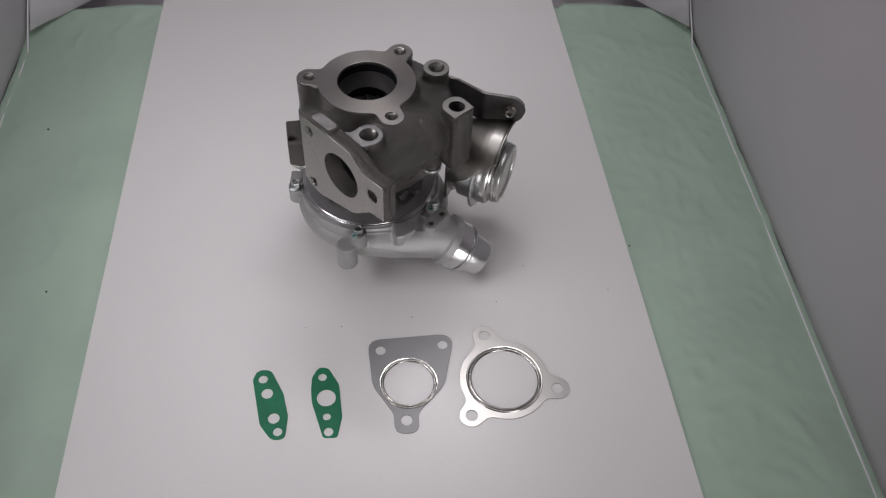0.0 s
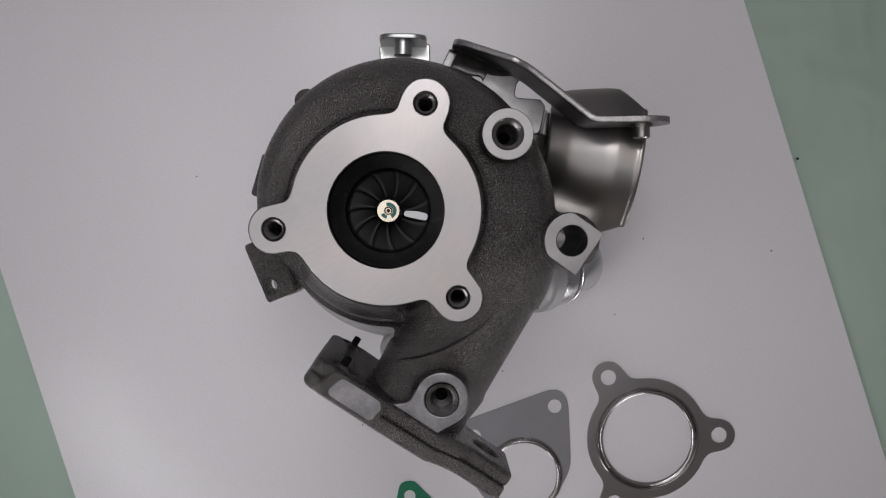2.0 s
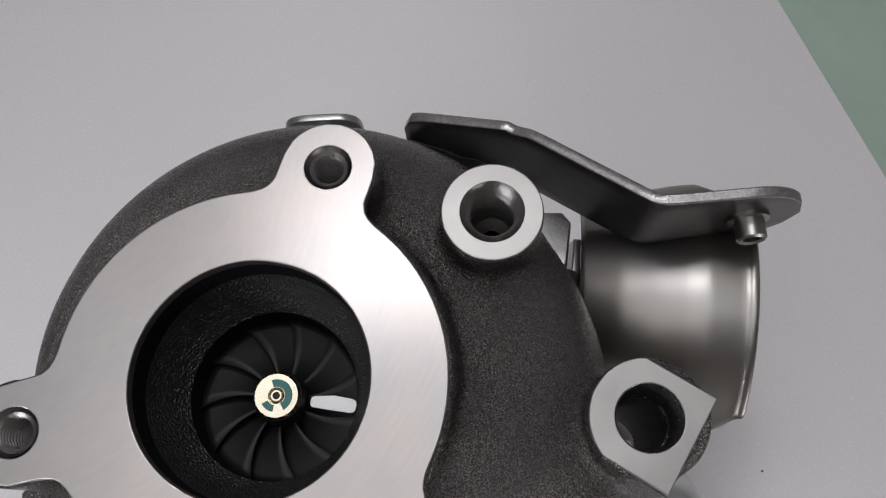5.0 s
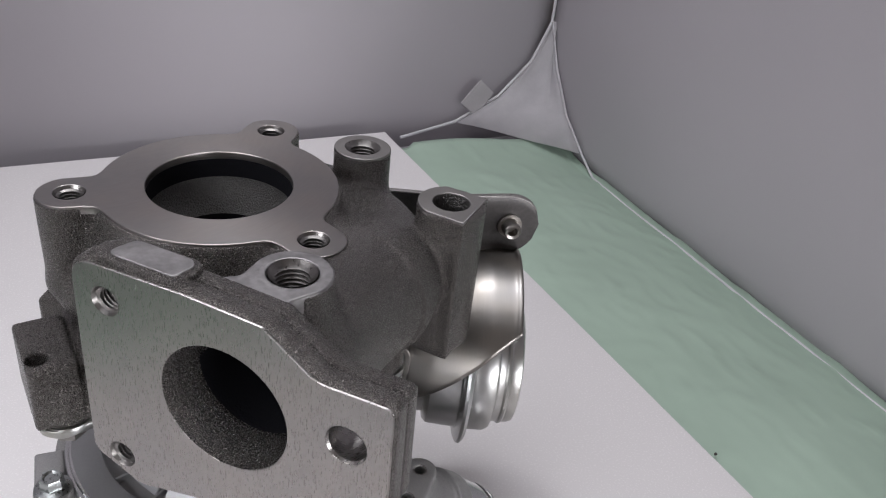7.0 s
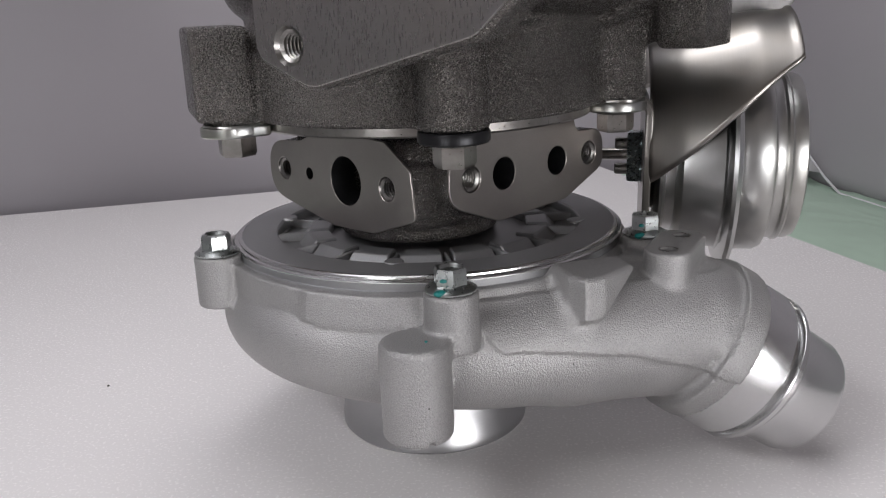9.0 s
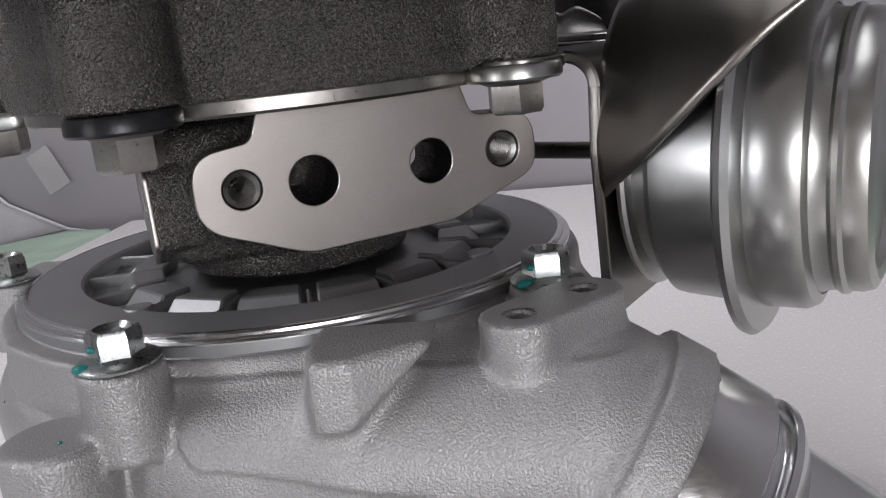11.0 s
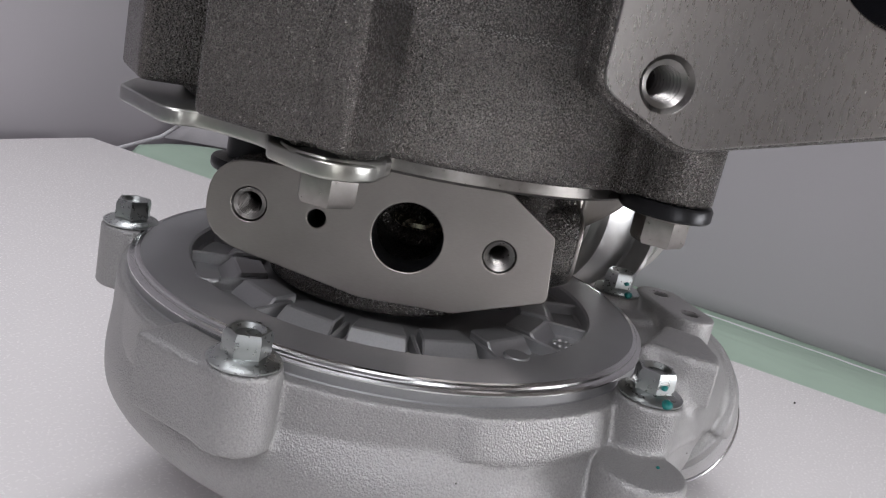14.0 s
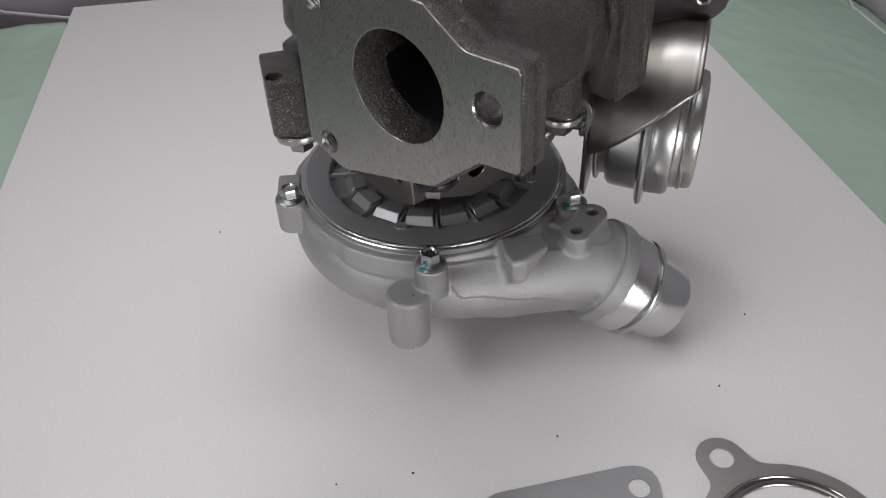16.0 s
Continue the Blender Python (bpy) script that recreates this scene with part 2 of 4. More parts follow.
def round_poly(points, steps=7):
    """An outline whose corners (x, y, radius) are rounded."""
    out = []
    for i, (x, y, r) in enumerate(points):
        p = Vector((x, y))
        a = Vector(points[i - 1][:2]) - p
        b = Vector(points[(i + 1) % len(points)][:2]) - p
        half = a.angle(b) / 2
        cut = min(r / max(math.tan(half), 1e-3), 0.48 * a.length, 0.48 * b.length)
        if cut < 0.05:
            out.append((x, y))
            continue
        pa, pb = p + a.normalized() * cut, p + b.normalized() * cut
        for k in range(steps + 1):
            s = k / steps
            q = pa * (1 - s) ** 2 + p * 2 * s * (1 - s) * 0.5 + p * 2 * s * (1 - s) * 0.5 + pb * s ** 2
            out.append((q.x, q.y))
    return out


def circle(x, y, r, steps=40):
    return [(x + r * math.cos(2 * math.pi * k / steps), y + r * math.sin(2 * math.pi * k / steps)) for k in range(steps)]


def lobed(radius, lobes, blend, centre=(0, 0), steps=220):
    """A disc with round lobes (x, y, r) run into it: its outline, seen from the centre."""
    out = []
    for k in range(steps):
        a = 2 * math.pi * k / steps
        r = radius + 60.0
        while r > 1:
            x, y = r * math.cos(a), r * math.sin(a)
            d = r - radius
            for lx, ly, lr in lobes:
                e = math.hypot(x - lx, y - ly) - lr
                h = min(max(0.5 + 0.5 * (e - d) / blend, 0), 1)
                d = e + (d - e) * h - blend * h * (1 - h)
            if d <= 0.01:
                break
            r -= max(d * 0.6, 0.01)
        out.append((centre[0] + r * math.cos(a), centre[1] + r * math.sin(a)))
    return out


def plate_mesh(outlines, thick, bevel):
    """A flat plate from 0 down to -thick, with holes where an outline lies in another, and rounded edges."""
    cu = bpy.data.curves.new("outline", "CURVE")
    cu.dimensions, cu.fill_mode = "2D", "BOTH"
    cu.extrude, cu.bevel_depth, cu.bevel_resolution, cu.offset = thick / 2 - bevel, bevel, 2, -bevel
    for pts in outlines:
        sp = cu.splines.new("POLY")
        sp.points.add(len(pts) - 1)
        sp.points.foreach_set("co", [c for x, y in pts for c in (x, y, 0, 1)])
        sp.use_cyclic_u = True
    ob = bpy.data.objects.new("outline", cu)
    scene.collection.objects.link(ob)
    dg = bpy.context.evaluated_depsgraph_get()
    me = bpy.data.meshes.new_from_object(ob.evaluated_get(dg), depsgraph=dg)
    bpy.data.objects.remove(ob)
    bpy.data.curves.remove(cu)
    me.transform(Matrix.Translation((0, 0, -thick / 2)))
    bm = bmesh.new()
    bm.from_mesh(me)
    bmesh.ops.remove_doubles(bm, verts=bm.verts, dist=0.002)
    bm.to_mesh(me)
    bm.free()
    return me


def plate(name, outlines, thick, bevel, mat, parent, m=Matrix.Identity(4), label="", angle=30):
    me = plate_mesh(outlines, thick, bevel)
    level = [abs(p.normal.z) > 0.9995 for p in me.polygons]
    me.transform(Matrix.Scale(MM, 4) @ m)
    ob = finish(name, me, mat, parent, label, True, angle)
    me.polygons.foreach_set("use_smooth", [not k for k in level])
    return ob


def threaded(name, r, depth, m, parent, mat, pitch=1.25, chamfer=1.2, top=0.15):
    """The lining of a tapped hole, with ridges, from local z = 0 down, a ledge, and a small drilling coloured black as
    shade.
    """
    prof = [(r + chamfer, top), (r + 0.45, -chamfer * 0.8)]
    h = -chamfer * 0.8
    while h > -depth:
        prof += [(r - 0.45, h - pitch * 0.42), (r - 0.45, h - pitch * 0.58), (r + 0.4, h - pitch)]
        h -= pitch
    ob = part(name, lathe(prof, 28), mat, parent, m=m, angle=20)
    part("hole_bottom", lathe([(r + 0.4, h + 0.1), (r * 0.5, h - 1.8)], 24), DULL_BOLT, ob, m=m)
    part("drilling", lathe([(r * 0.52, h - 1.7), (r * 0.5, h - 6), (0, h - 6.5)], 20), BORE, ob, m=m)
    return ob


def tube_along(points, r, sides=8):
    """A round bar along a polyline."""
    bm = bmesh.new()
    rings, side = [], None
    pts = [Vector(p) for p in points]
    for i, p in enumerate(pts):
        d = (pts[min(i + 1, len(pts) - 1)] - pts[max(i - 1, 0)]).normalized()
        if side is None:
            side = d.cross(Vector((0.3, 0.5, 0.81))).normalized()
        side = (side - d * side.dot(d)).normalized()
        up = d.cross(side)
        rings.append([bm.verts.new(p + side * (r * math.cos(2 * math.pi * k / sides)) + up * (r * math.sin(2 * math.pi * k / sides))) for k in range(sides)])
    for a, b in zip(rings, rings[1:]):
        for k in range(sides):
            bm.faces.new((a[k], a[(k + 1) % sides], b[(k + 1) % sides], b[k]))
    bm.faces.new(rings[0][::-1])
    bm.faces.new(rings[-1])
    return bm


# ---- solids as distance fields, for castings whose parts run into one another
class Field:
    def __init__(self, low, high, step):
        self.low, self.step = np.array(low, float), step
        n = [int((b - a) / step) + 1 for a, b in zip(low, high)]
        self.x = (low[0] + step * np.arange(n[0], dtype=np.float32))[:, None, None]
        self.y = (low[1] + step * np.arange(n[1], dtype=np.float32))[None, :, None]
        self.z = (low[2] + step * np.arange(n[2], dtype=np.float32))[None, None, :]
        self.d = np.full(n, 1e3, np.float32)

    def cyl(self, cx, cy, r, z0, z1, edge=0.0, taper=0.0):
        a = np.hypot(self.x - cx, self.y - cy) - (r - edge) + taper * (self.z - z0)
        b = np.abs(self.z - (z0 + z1) / 2) - ((z1 - z0) / 2 - edge)
        if edge:
            return np.minimum(np.maximum(a, b), 0) + np.hypot(np.maximum(a, 0), np.maximum(b, 0)) - edge
        return np.maximum(a, b)

    def rod(self, p0, p1, r0, r1=None, cap=True):
        p0, p1 = np.array(p0, np.float32), np.array(p1, np.float32)
        r1 = r0 if r1 is None else r1
        length = float(np.linalg.norm(p1 - p0))
        ax = (p1 - p0) / length
        dx, dy, dz = self.x - p0[0], self.y - p0[1], self.z - p0[2]
        t = dx * ax[0] + dy * ax[1] + dz * ax[2]
        if cap:
            radial = np.sqrt(np.maximum(dx * dx + dy * dy + dz * dz - t * t, 0))
            return np.maximum(radial - (r0 + (r1 - r0) * np.clip(t / length, 0, 1)), np.abs(t - length / 2) - length / 2)
        tt = np.clip(t, 0, length)
        return np.sqrt((dx - ax[0] * tt) ** 2 + (dy - ax[1] * tt) ** 2 + (dz - ax[2] * tt) ** 2) - (r0 + (r1 - r0) * tt / length)

    def box(self, centre, half, turn=0.0, edge=1.5):
        c, s = math.cos(radians(turn)), math.sin(radians(turn))
        dx, dy = self.x - centre[0], self.y - centre[1]
        qx = np.abs(c * dx + s * dy) - (half[0] - edge)
        qy = np.abs(-s * dx + c * dy) - (half[1] - edge)
        qz = np.abs(self.z - centre[2]) - (half[2] - edge)
        return np.sqrt(np.maximum(qx, 0) ** 2 + np.maximum(qy, 0) ** 2 + np.maximum(qz, 0) ** 2) + np.minimum(np.maximum(np.maximum(qx, qy), qz), 0) - edge

    def prism(self, pts, z0, z1, edge=0.8):
        """A polygon in plan, from z0 to z1."""
        x, y = self.x[:, :, 0], self.y[:, :, 0]
        best, inside = None, np.zeros((x.shape[0], y.shape[1]), bool)
        for (ax, ay), (bx, by) in zip(pts, pts[1:] + pts[:1]):
            ex, ey = bx - ax, by - ay
            t = np.clip(((x - ax) * ex + (y - ay) * ey) / (ex * ex + ey * ey), 0, 1)
            q = (x - ax - ex * t) ** 2 + (y - ay - ey * t) ** 2
            best = q if best is None else np.minimum(best, q)
            if ay != by:
                inside ^= ((ay > y) != (by > y)) & (x < ex * (y - ay) / ey + ax)
        a = (np.where(inside, -1, 1) * np.sqrt(best)).astype(np.float32)[:, :, None] + edge
        b = np.abs(self.z - (z0 + z1) / 2) - ((z1 - z0) / 2 - edge)
        return np.minimum(np.maximum(a, b), 0) + np.hypot(np.maximum(a, 0), np.maximum(b, 0)) - edge

    def add(self, e, k=0.0):
        if k:
            h = np.clip(0.5 + 0.5 * (e - self.d) / k, 0, 1)
            self.d = e + (self.d - e) * h - k * h * (1 - h)
        else:
            self.d = np.minimum(self.d, e)

    def cut(self, e, k=0.0):
        if k:
            h = np.clip(0.5 - 0.5 * (self.d + e) / k, 0, 1)
            self.d = self.d + (-e - self.d) * h + k * h * (1 - h)
        else:
            self.d = np.maximum(self.d, -e)

    def mesh(self, name):
        d = self.d
        d[0], d[-1], d[:, 0], d[:, -1], d[:, :, 0], d[:, :, -1] = 1, 1, 1, 1, 1, 1
        neg = d < 0
        n = np.array(d.shape) - 1
        count = np.zeros(n, np.int8)
        corners = [(i, j, k) for i in (0, 1) for j in (0, 1) for k in (0, 1)]
        for i, j, k in corners:
            count += neg[i:n[0] + i, j:n[1] + j, k:n[2] + k]
        cells = np.argwhere((count > 0) & (count < 8))
        vals = np.stack([d[cells[:, 0] + i, cells[:, 1] + j, cells[:, 2] + k] for i, j, k in corners], 1)
        total, hits = np.zeros((len(cells), 3)), np.zeros((len(cells), 1))
        for a in range(8):
            for b in range(a + 1, 8):
                ca, cb = np.array(corners[a]), np.array(corners[b])
                if np.abs(ca - cb).sum() != 1:
                    continue
                va, vb = vals[:, a], vals[:, b]
                on = (va < 0) != (vb < 0)
                t = np.where(on, va / np.where(on, va - vb, 1), 0)[:, None]
                total += np.where(on[:, None], ca + (cb - ca) * t, 0)
                hits += on[:, None]
        co = self.low + self.step * (cells + total / hits)
        index = np.full(n, -1, np.int32)
        index[tuple(cells.T)] = np.arange(len(cells))
        quads = []
        for axis in range(3):
            sl0, sl1 = [slice(None)] * 3, [slice(None)] * 3
            sl0[axis], sl1[axis] = slice(0, -1), slice(1, None)
            e = np.argwhere(neg[tuple(sl0)] != neg[tuple(sl1)])
            flip = neg[tuple(sl0)][tuple(e.T)]
            u, v = (axis + 1) % 3, (axis + 2) % 3
            ring = []
            for du, dv in ((0, 0), (-1, 0), (-1, -1), (0, -1)):
                c = e.copy()
                c[:, u] += du
                c[:, v] += dv
                ring.append(index[tuple(c.T)])
            q = np.stack(ring, 1)
            quads.append(np.where(flip[:, None], q, q[:, ::-1]))
        quads = np.concatenate(quads).astype(np.int32)
        me = bpy.data.meshes.new(name)
        me.vertices.add(len(co))
        me.vertices.foreach_set("co", (co * MM).ravel())
        me.loops.add(quads.size)
        me.loops.foreach_set("vertex_index", quads.ravel())
        me.polygons.add(len(quads))
        me.polygons.foreach_set("loop_start", np.arange(0, quads.size, 4, dtype=np.int32))
        me.update(calc_edges=True)
        me.validate()
        return me


# ---------------------------------------------------------------- the tent
def quad_sheet(name, corners, mat, nu, nv, sag, label="", seed=0.0):
    """A fabric sheet between four corners (metres), softly uneven, with a thickness."""
    a, b, c, e = [Vector(p) for p in corners]
    normal = (b - a).cross(e - a).normalized()
    bm = bmesh.new()
    grid = []
    for i in range(nu + 1):
        row = []
        for j in range(nv + 1):
            u, v = i / nu, j / nv
            p = (a * (1 - u) + b * u) * (1 - v) + (e * (1 - u) + c * u) * v
            w = noise.noise(p * 5 + Vector((seed, 0, 0))) + 0.5 * noise.noise(p * 13 + Vector((0, seed, 0)))
            row.append(bm.verts.new(p + normal * sag * w * min(1, 8 * min(u, 1 - u, v, 1 - v))))
        grid.append(row)
    for i in range(nu):
        for j in range(nv):
            bm.faces.new((grid[i][j], grid[i + 1][j], grid[i + 1][j + 1], grid[i][j + 1]))
    me = bpy.data.meshes.new(name)
    bm.to_mesh(me)
    bm.free()
    ob = finish(name, me, mat, None, "", True, 0)
    ob.modifiers.new("thickness", "SOLIDIFY").thickness = 0.0012
    return tagged(ob, label, kind="structure")


LEFT, RIGHT, BACK, FRONT, ROOF, LOW = -0.433, 0.437, 0.445, -0.46, 0.88, -0.034
quad_sheet("floor", [(-0.9, FRONT, LOW), (0.9, FRONT, LOW), (0.9, 0.6, LOW), (-0.9, 0.6, LOW)], TENT, 8, 8, 0.0, "grey fabric floor of the photo tent")
quad_sheet("ground", [(-1.6, -1.8, LOW - 0.004), (1.6, -1.8, LOW - 0.004), (1.6, 0.9, LOW - 0.004), (-1.6, 0.9, LOW - 0.004)], TABLE, 8, 8, 0.0, "dark brown wooden table under the photo tent")
quad_sheet("wall_back", [(LEFT, BACK, LOW), (RIGHT, BACK, LOW), (RIGHT, BACK + 0.015, ROOF), (LEFT, BACK + 0.015, ROOF)], TENT, 40, 40, 0.004, "plain grey fabric back wall of the photo tent", 1.0)
quad_sheet("wall_right", [(RIGHT, BACK, LOW), (RIGHT - 0.002, FRONT, LOW), (RIGHT, FRONT, ROOF), (RIGHT, BACK, ROOF)], TENT, 40, 40, 0.004, "plain grey fabric side wall of the photo tent", 2.0)
quad_sheet("wall_left", [(LEFT, FRONT, LOW), (LEFT, BACK, LOW), (LEFT, BACK, ROOF), (LEFT, FRONT, ROOF)], TENT, 40, 40, 0.004, "plain grey fabric side wall of the photo tent", 3.0)
quad_sheet("ceiling", [(LEFT, FRONT, ROOF), (RIGHT, FRONT, ROOF), (RIGHT, BACK, ROOF), (LEFT, BACK, ROOF)], TENT, 8, 8, 0.0, "grey fabric roof of the photo tent")


def seam(points, r=1.5):
    ob = part("trim", tube_along(points, r), SEAM, None)
    return tagged(ob, "white piping sewn along the tent's edge", kind="structure")


for side in (1, -1):
    edge = 433 if side > 0 else 429
    seam([(side * (edge - 3), -460 + 30 * k, -26 + 2 * noise.noise((k * 0.4, side, 0))) for k in range(27)] + [(side * edge, 345, -16), (side * edge, 385, 12), (side * (edge + 1), 418, 52), (side * (edge + 2), 440, 92)], 1.1)
    seam([(side * (edge + 2), 441, 92), (side * (edge + 2), 443, 300), (side * (edge + 2), 452, 870)])
    seam([(side * (edge + 2), 440, 92), (side * (edge - 17), 438, 52), (side * (edge - 52), 436, 17), (side * (edge - 100), 434, -6), (side * (edge - 160), 434, -18)], 1.6)
    # the corner gusset
    bm = bmesh.new()
    left = [(edge + 1, 438, 92), (edge - 17, 436, 52), (edge - 52, 433, 17), (edge - 100, 430, -6)]
    right = [(edge + 1, 438, 92), (edge - 1, 416, 52), (edge - 2, 384, 14), (edge - 4, 345, -12)]
    rows = []
    for (ax, ay, az), (bx, by, bz) in zip(left, right):
        rows.append([bm.verts.new((side * (ax + (bx - ax) * s + 4 * math.sin(math.pi * s)), ay + (by - ay) * s + 2 * math.sin(9 * s), az + (bz - az) * s)) for s in [k / 10 for k in range(11)]])
    for a, b in zip(rows, rows[1:]):
        for k in range(10):
            bm.faces.new((a[k], a[k + 1], b[k + 1], b[k]))
    g = part("trim", bm, GUSSET, None, angle=0)
    tagged(g, "pale gathered corner fabric of the photo tent", kind="structure")
    g.modifiers.new("thickness", "SOLIDIFY").thickness = 0.001


def fabric_tag(x, y, z, wide, high, turn):
    """A small sewn label that hangs askew before the back wall."""
    tag = plate("fabric_tag", [round_poly([(-wide / 2, -high / 2, 1), (wide / 2, -high / 2, 1), (wide / 2, high / 2, 1), (-wide / 2, high / 2, 1)])], 1.0, 0.2, TAG, None, along((x, y, z), (0, -1, 0)) @ pose(0, 0, 0, 0, 0, turn))
    tagged(tag, "small white fabric tag sewn to the grey tent wall", "tag")


fabric_tag(354, 431, 19, 30, 23, 49)
fabric_tag(-333, 431, 43, 34, 21, -65)


def cloth():
    """The green cloth under the paper, with creases."""
    bm = bmesh.new()
    nx, ny = 150, 150
    grid = []
    for i in range(nx + 1):
        row = []
        for j in range(ny + 1):
            u, v = i / nx, j / ny
            x, y = -432.3 + 868.5 * u, -350 + (730 + 14 * abs(2 * u - 1) ** 6) * v
            out = max(0.0, abs(x) - 262) / 150
            p = Vector((x * 0.012, y * 0.012, 0))
            w = 0.55 * noise.noise(p) + 0.25 * noise.noise(p * 2.7) + 1.1 * max(0, 0.12 - abs(noise.noise(p * 0.8 + Vector((4, 0, 0))))) / 0.12 * 0.6
            lift = 6.0 * max(0, (y - 330) / 55) ** 2
            row.append(bm.verts.new((x + 3 * noise.noise((0, y * 0.01, 3)), y, -3.2 + 1.7 * min(out * 3, 1) * (w + 0.2) + (lift if out > 0 else 0) + (4 if i in (0, nx) else 0) - 23 * max(0, (abs(x) - 285) / 140) ** 1.4)))
        grid.append(row)
    for i in range(nx):
        for j in range(ny):
            bm.faces.new((grid[i][j], grid[i + 1][j], grid[i + 1][j + 1], grid[i][j + 1]))
    ob = part("green_cloth", bm, CLOTH, None, angle=0)
    ob.modifiers.new("thickness", "SOLIDIFY").thickness = 0.0006
    return tagged(ob, "pale green creased cloth spread on the tent floor", "cloth")


cloth()
sheet = plate("paper_sheet", [[(-264, 417), (-256, -345), (269.5, -345), (246.5, 413)]], 1.0, 0.2, PAPER, None)
tagged(sheet, "large white glossy paper sheet lying on green cloth", "paper")

for x, y, r in ((230, -94, 0.6), (263, -40, 1.1), (-308, -78, 1.2), (-356, 149, 1.2), (150, -62, 0.5), (-63, -128, 0.5), (36, -120, 0.6), (-120, 60, 0.5), (-30, -128, 0.6), (118, -105, 0.5)):
    bm = bmesh.new()
    bmesh.ops.create_icosphere(bm, subdivisions=1, radius=r)
    for v in bm.verts:
        v.co *= 1 + 0.5 * noise.noise(v.co * 2 + Vector((x, y, 0)))
    ob = part("crumb", bm, CRUMB, None, m=Matrix.Translation((x, y, r * 0.55)))
    tagged(ob, "tiny dark crumb lying on the sheet", "crumb", "crumbs on the sheet")

# ---------------------------------------------------------------- the loose gaskets
def beads(r, wide, height, x, y, parent):
    """Two polished pressed beads with a groove between them, from the inner radius r outwards."""
    k = wide / 5.0
    prof = [(r, -0.7), (r, -0.3), (r + 0.4 * k, 0.25 * height), (r + 1.3 * k, height), (r + 2.0 * k, 0.9 * height), (r + 2.9 * k, -0.3), (r + 3.7 * k, 0.95 * height), (r + 4.3 * k, height), (r + 5 * k, 0.2), (r + 4.6 * k, -0.7)]
    return part("bead", lathe(prof, 96, True), GASKET_BEAD, parent, "polished pressed beads", m=Matrix.Translation((x, y, 0.78)), angle=50)


three = [(102.3, -144.3), (162.8, -202.6), (83.3, -226.6)]
gx, gy = 116.1, -191.0
outline = lobed(40.4, [(x - gx, y - gy, 10.8) for x, y in three], 12, (gx, gy))
round_gasket = plate("exhaust_gasket", [outline, circle(gx, gy, 33.4, 72)] + [circle(x, y, 5.2) for x, y in three], 0.9, 0.15, GASKET_STEEL, None, Matrix.Translation((0, 0, 0.95)))
tagged(round_gasket, "round three-lobed bare steel exhaust gasket lying on white paper", "gasket", "loose gaskets")
beads(29.6, 5.0, 1.0, gx, gy, round_gasket)

tri = round_poly([(-6, -146.5, 12), (75.5, -141.5, 13), (62, -197, 30), (37.5, -223, 12), (37.5, -242.5, 10), (16.5, -242.5, 10), (16, -223, 12), (-2, -195, 30)])
tri_gasket = plate("exhaust_gasket", [tri, circle(30.3, -193, 25.0, 64), circle(6, -158, 4.6), circle(63, -154, 4.6), circle(27, -230, 5.0)], 0.8, 0.15, GASKET_DARK, None, Matrix.Translation((-0.3, 1.5, 0.85)))
tagged(tri_gasket, "triangular grey steel exhaust gasket lying on white paper", "gasket", "loose gaskets")
beads(22.0, 4.2, 0.8, 30.0, -191.5, tri_gasket)

g1 = round_poly([(-107.5, -184, 7), (-104, -174.5, 8), (-92, -174.5, 8), (-80, -199, 20), (-75, -221, 12), (-76.5, -243, 9), (-88, -243.5, 9), (-98.5, -229, 14)])
ob = plate("oil_gasket", [g1, circle(-98.5, -184, 4.0), circle(-94, -198.5, 5.0), circle(-87, -223, 5.0), circle(-83, -236, 3.9)], 0.7, 0.12, GREEN, None, Matrix.Translation((-0.3, 1.5, 0.75)))
tagged(ob, "flat green oil gasket with four holes lying on white paper", "gasket", "loose gaskets")
g2 = round_poly([(-55.5, -184, 7), (-50, -173.5, 8), (-41, -174.5, 8), (-31.5, -192, 14), (-28.5, -224, 14), (-32.5, -243.5, 3), (-44.5, -243.5, 4), (-55, -209, 16), (-56, -196, 10)])
ob = plate("oil_gasket", [g2, circle(-46.3, -184, 3.8), circle(-42.5, -205, 8.3), circle(-41.7, -223.5, 3.4), circle(-40, -238, 4.0)], 0.7, 0.12, GREEN, None, Matrix.Translation((-0.3, 1.5, 0.75)))
tagged(ob, "flat green oil gasket with one large hole lying on white paper", "gasket", "loose gaskets")

# ---------------------------------------------------------------- the turbocharger
turbo = new("turbocharger")
turbo.empty_display_size = 0.02
tagged(turbo, "new turbocharger with dark iron turbine housing standing on white paper", "turbocharger")

BOLTS_TOP = [(50 * math.cos(radians(a)), 50 * math.sin(radians(a))) for a in (173.2, 53.2, -66.8)]
FLANGE_N, FLANGE_U, FLANGE_D = Vector((-0.758, -0.652, 0)), Vector((0.652, -0.758, 0)), 80.6
FLANGE = Matrix(((FLANGE_U.x, 0, FLANGE_N.x, FLANGE_N.x * FLANGE_D), (FLANGE_U.y, 0, FLANGE_N.y, FLANGE_N.y * FLANGE_D), (0, 1, 0, 0), (0, 0, 0, 1)))


def at_flange(u, z, depth=0.0):
    return FLANGE @ Vector((u, z, -depth))


def scroll(f, start, tube, centre, height):
    """A spiral casing: its tube's radius, centre radius and height by the angle run through from start (degrees)."""
    run = np.degrees(np.arctan2(f.y, f.x)) - start
    run = np.mod(run, 360.0)
    rho = np.hypot(f.x, f.y)
    r = np.interp(run, *tube).astype(np.float32)
    c = np.interp(run, *centre).astype(np.float32)
    h = np.interp(run, *height).astype(np.float32)
    return np.hypot(rho - c, f.z - h) - r


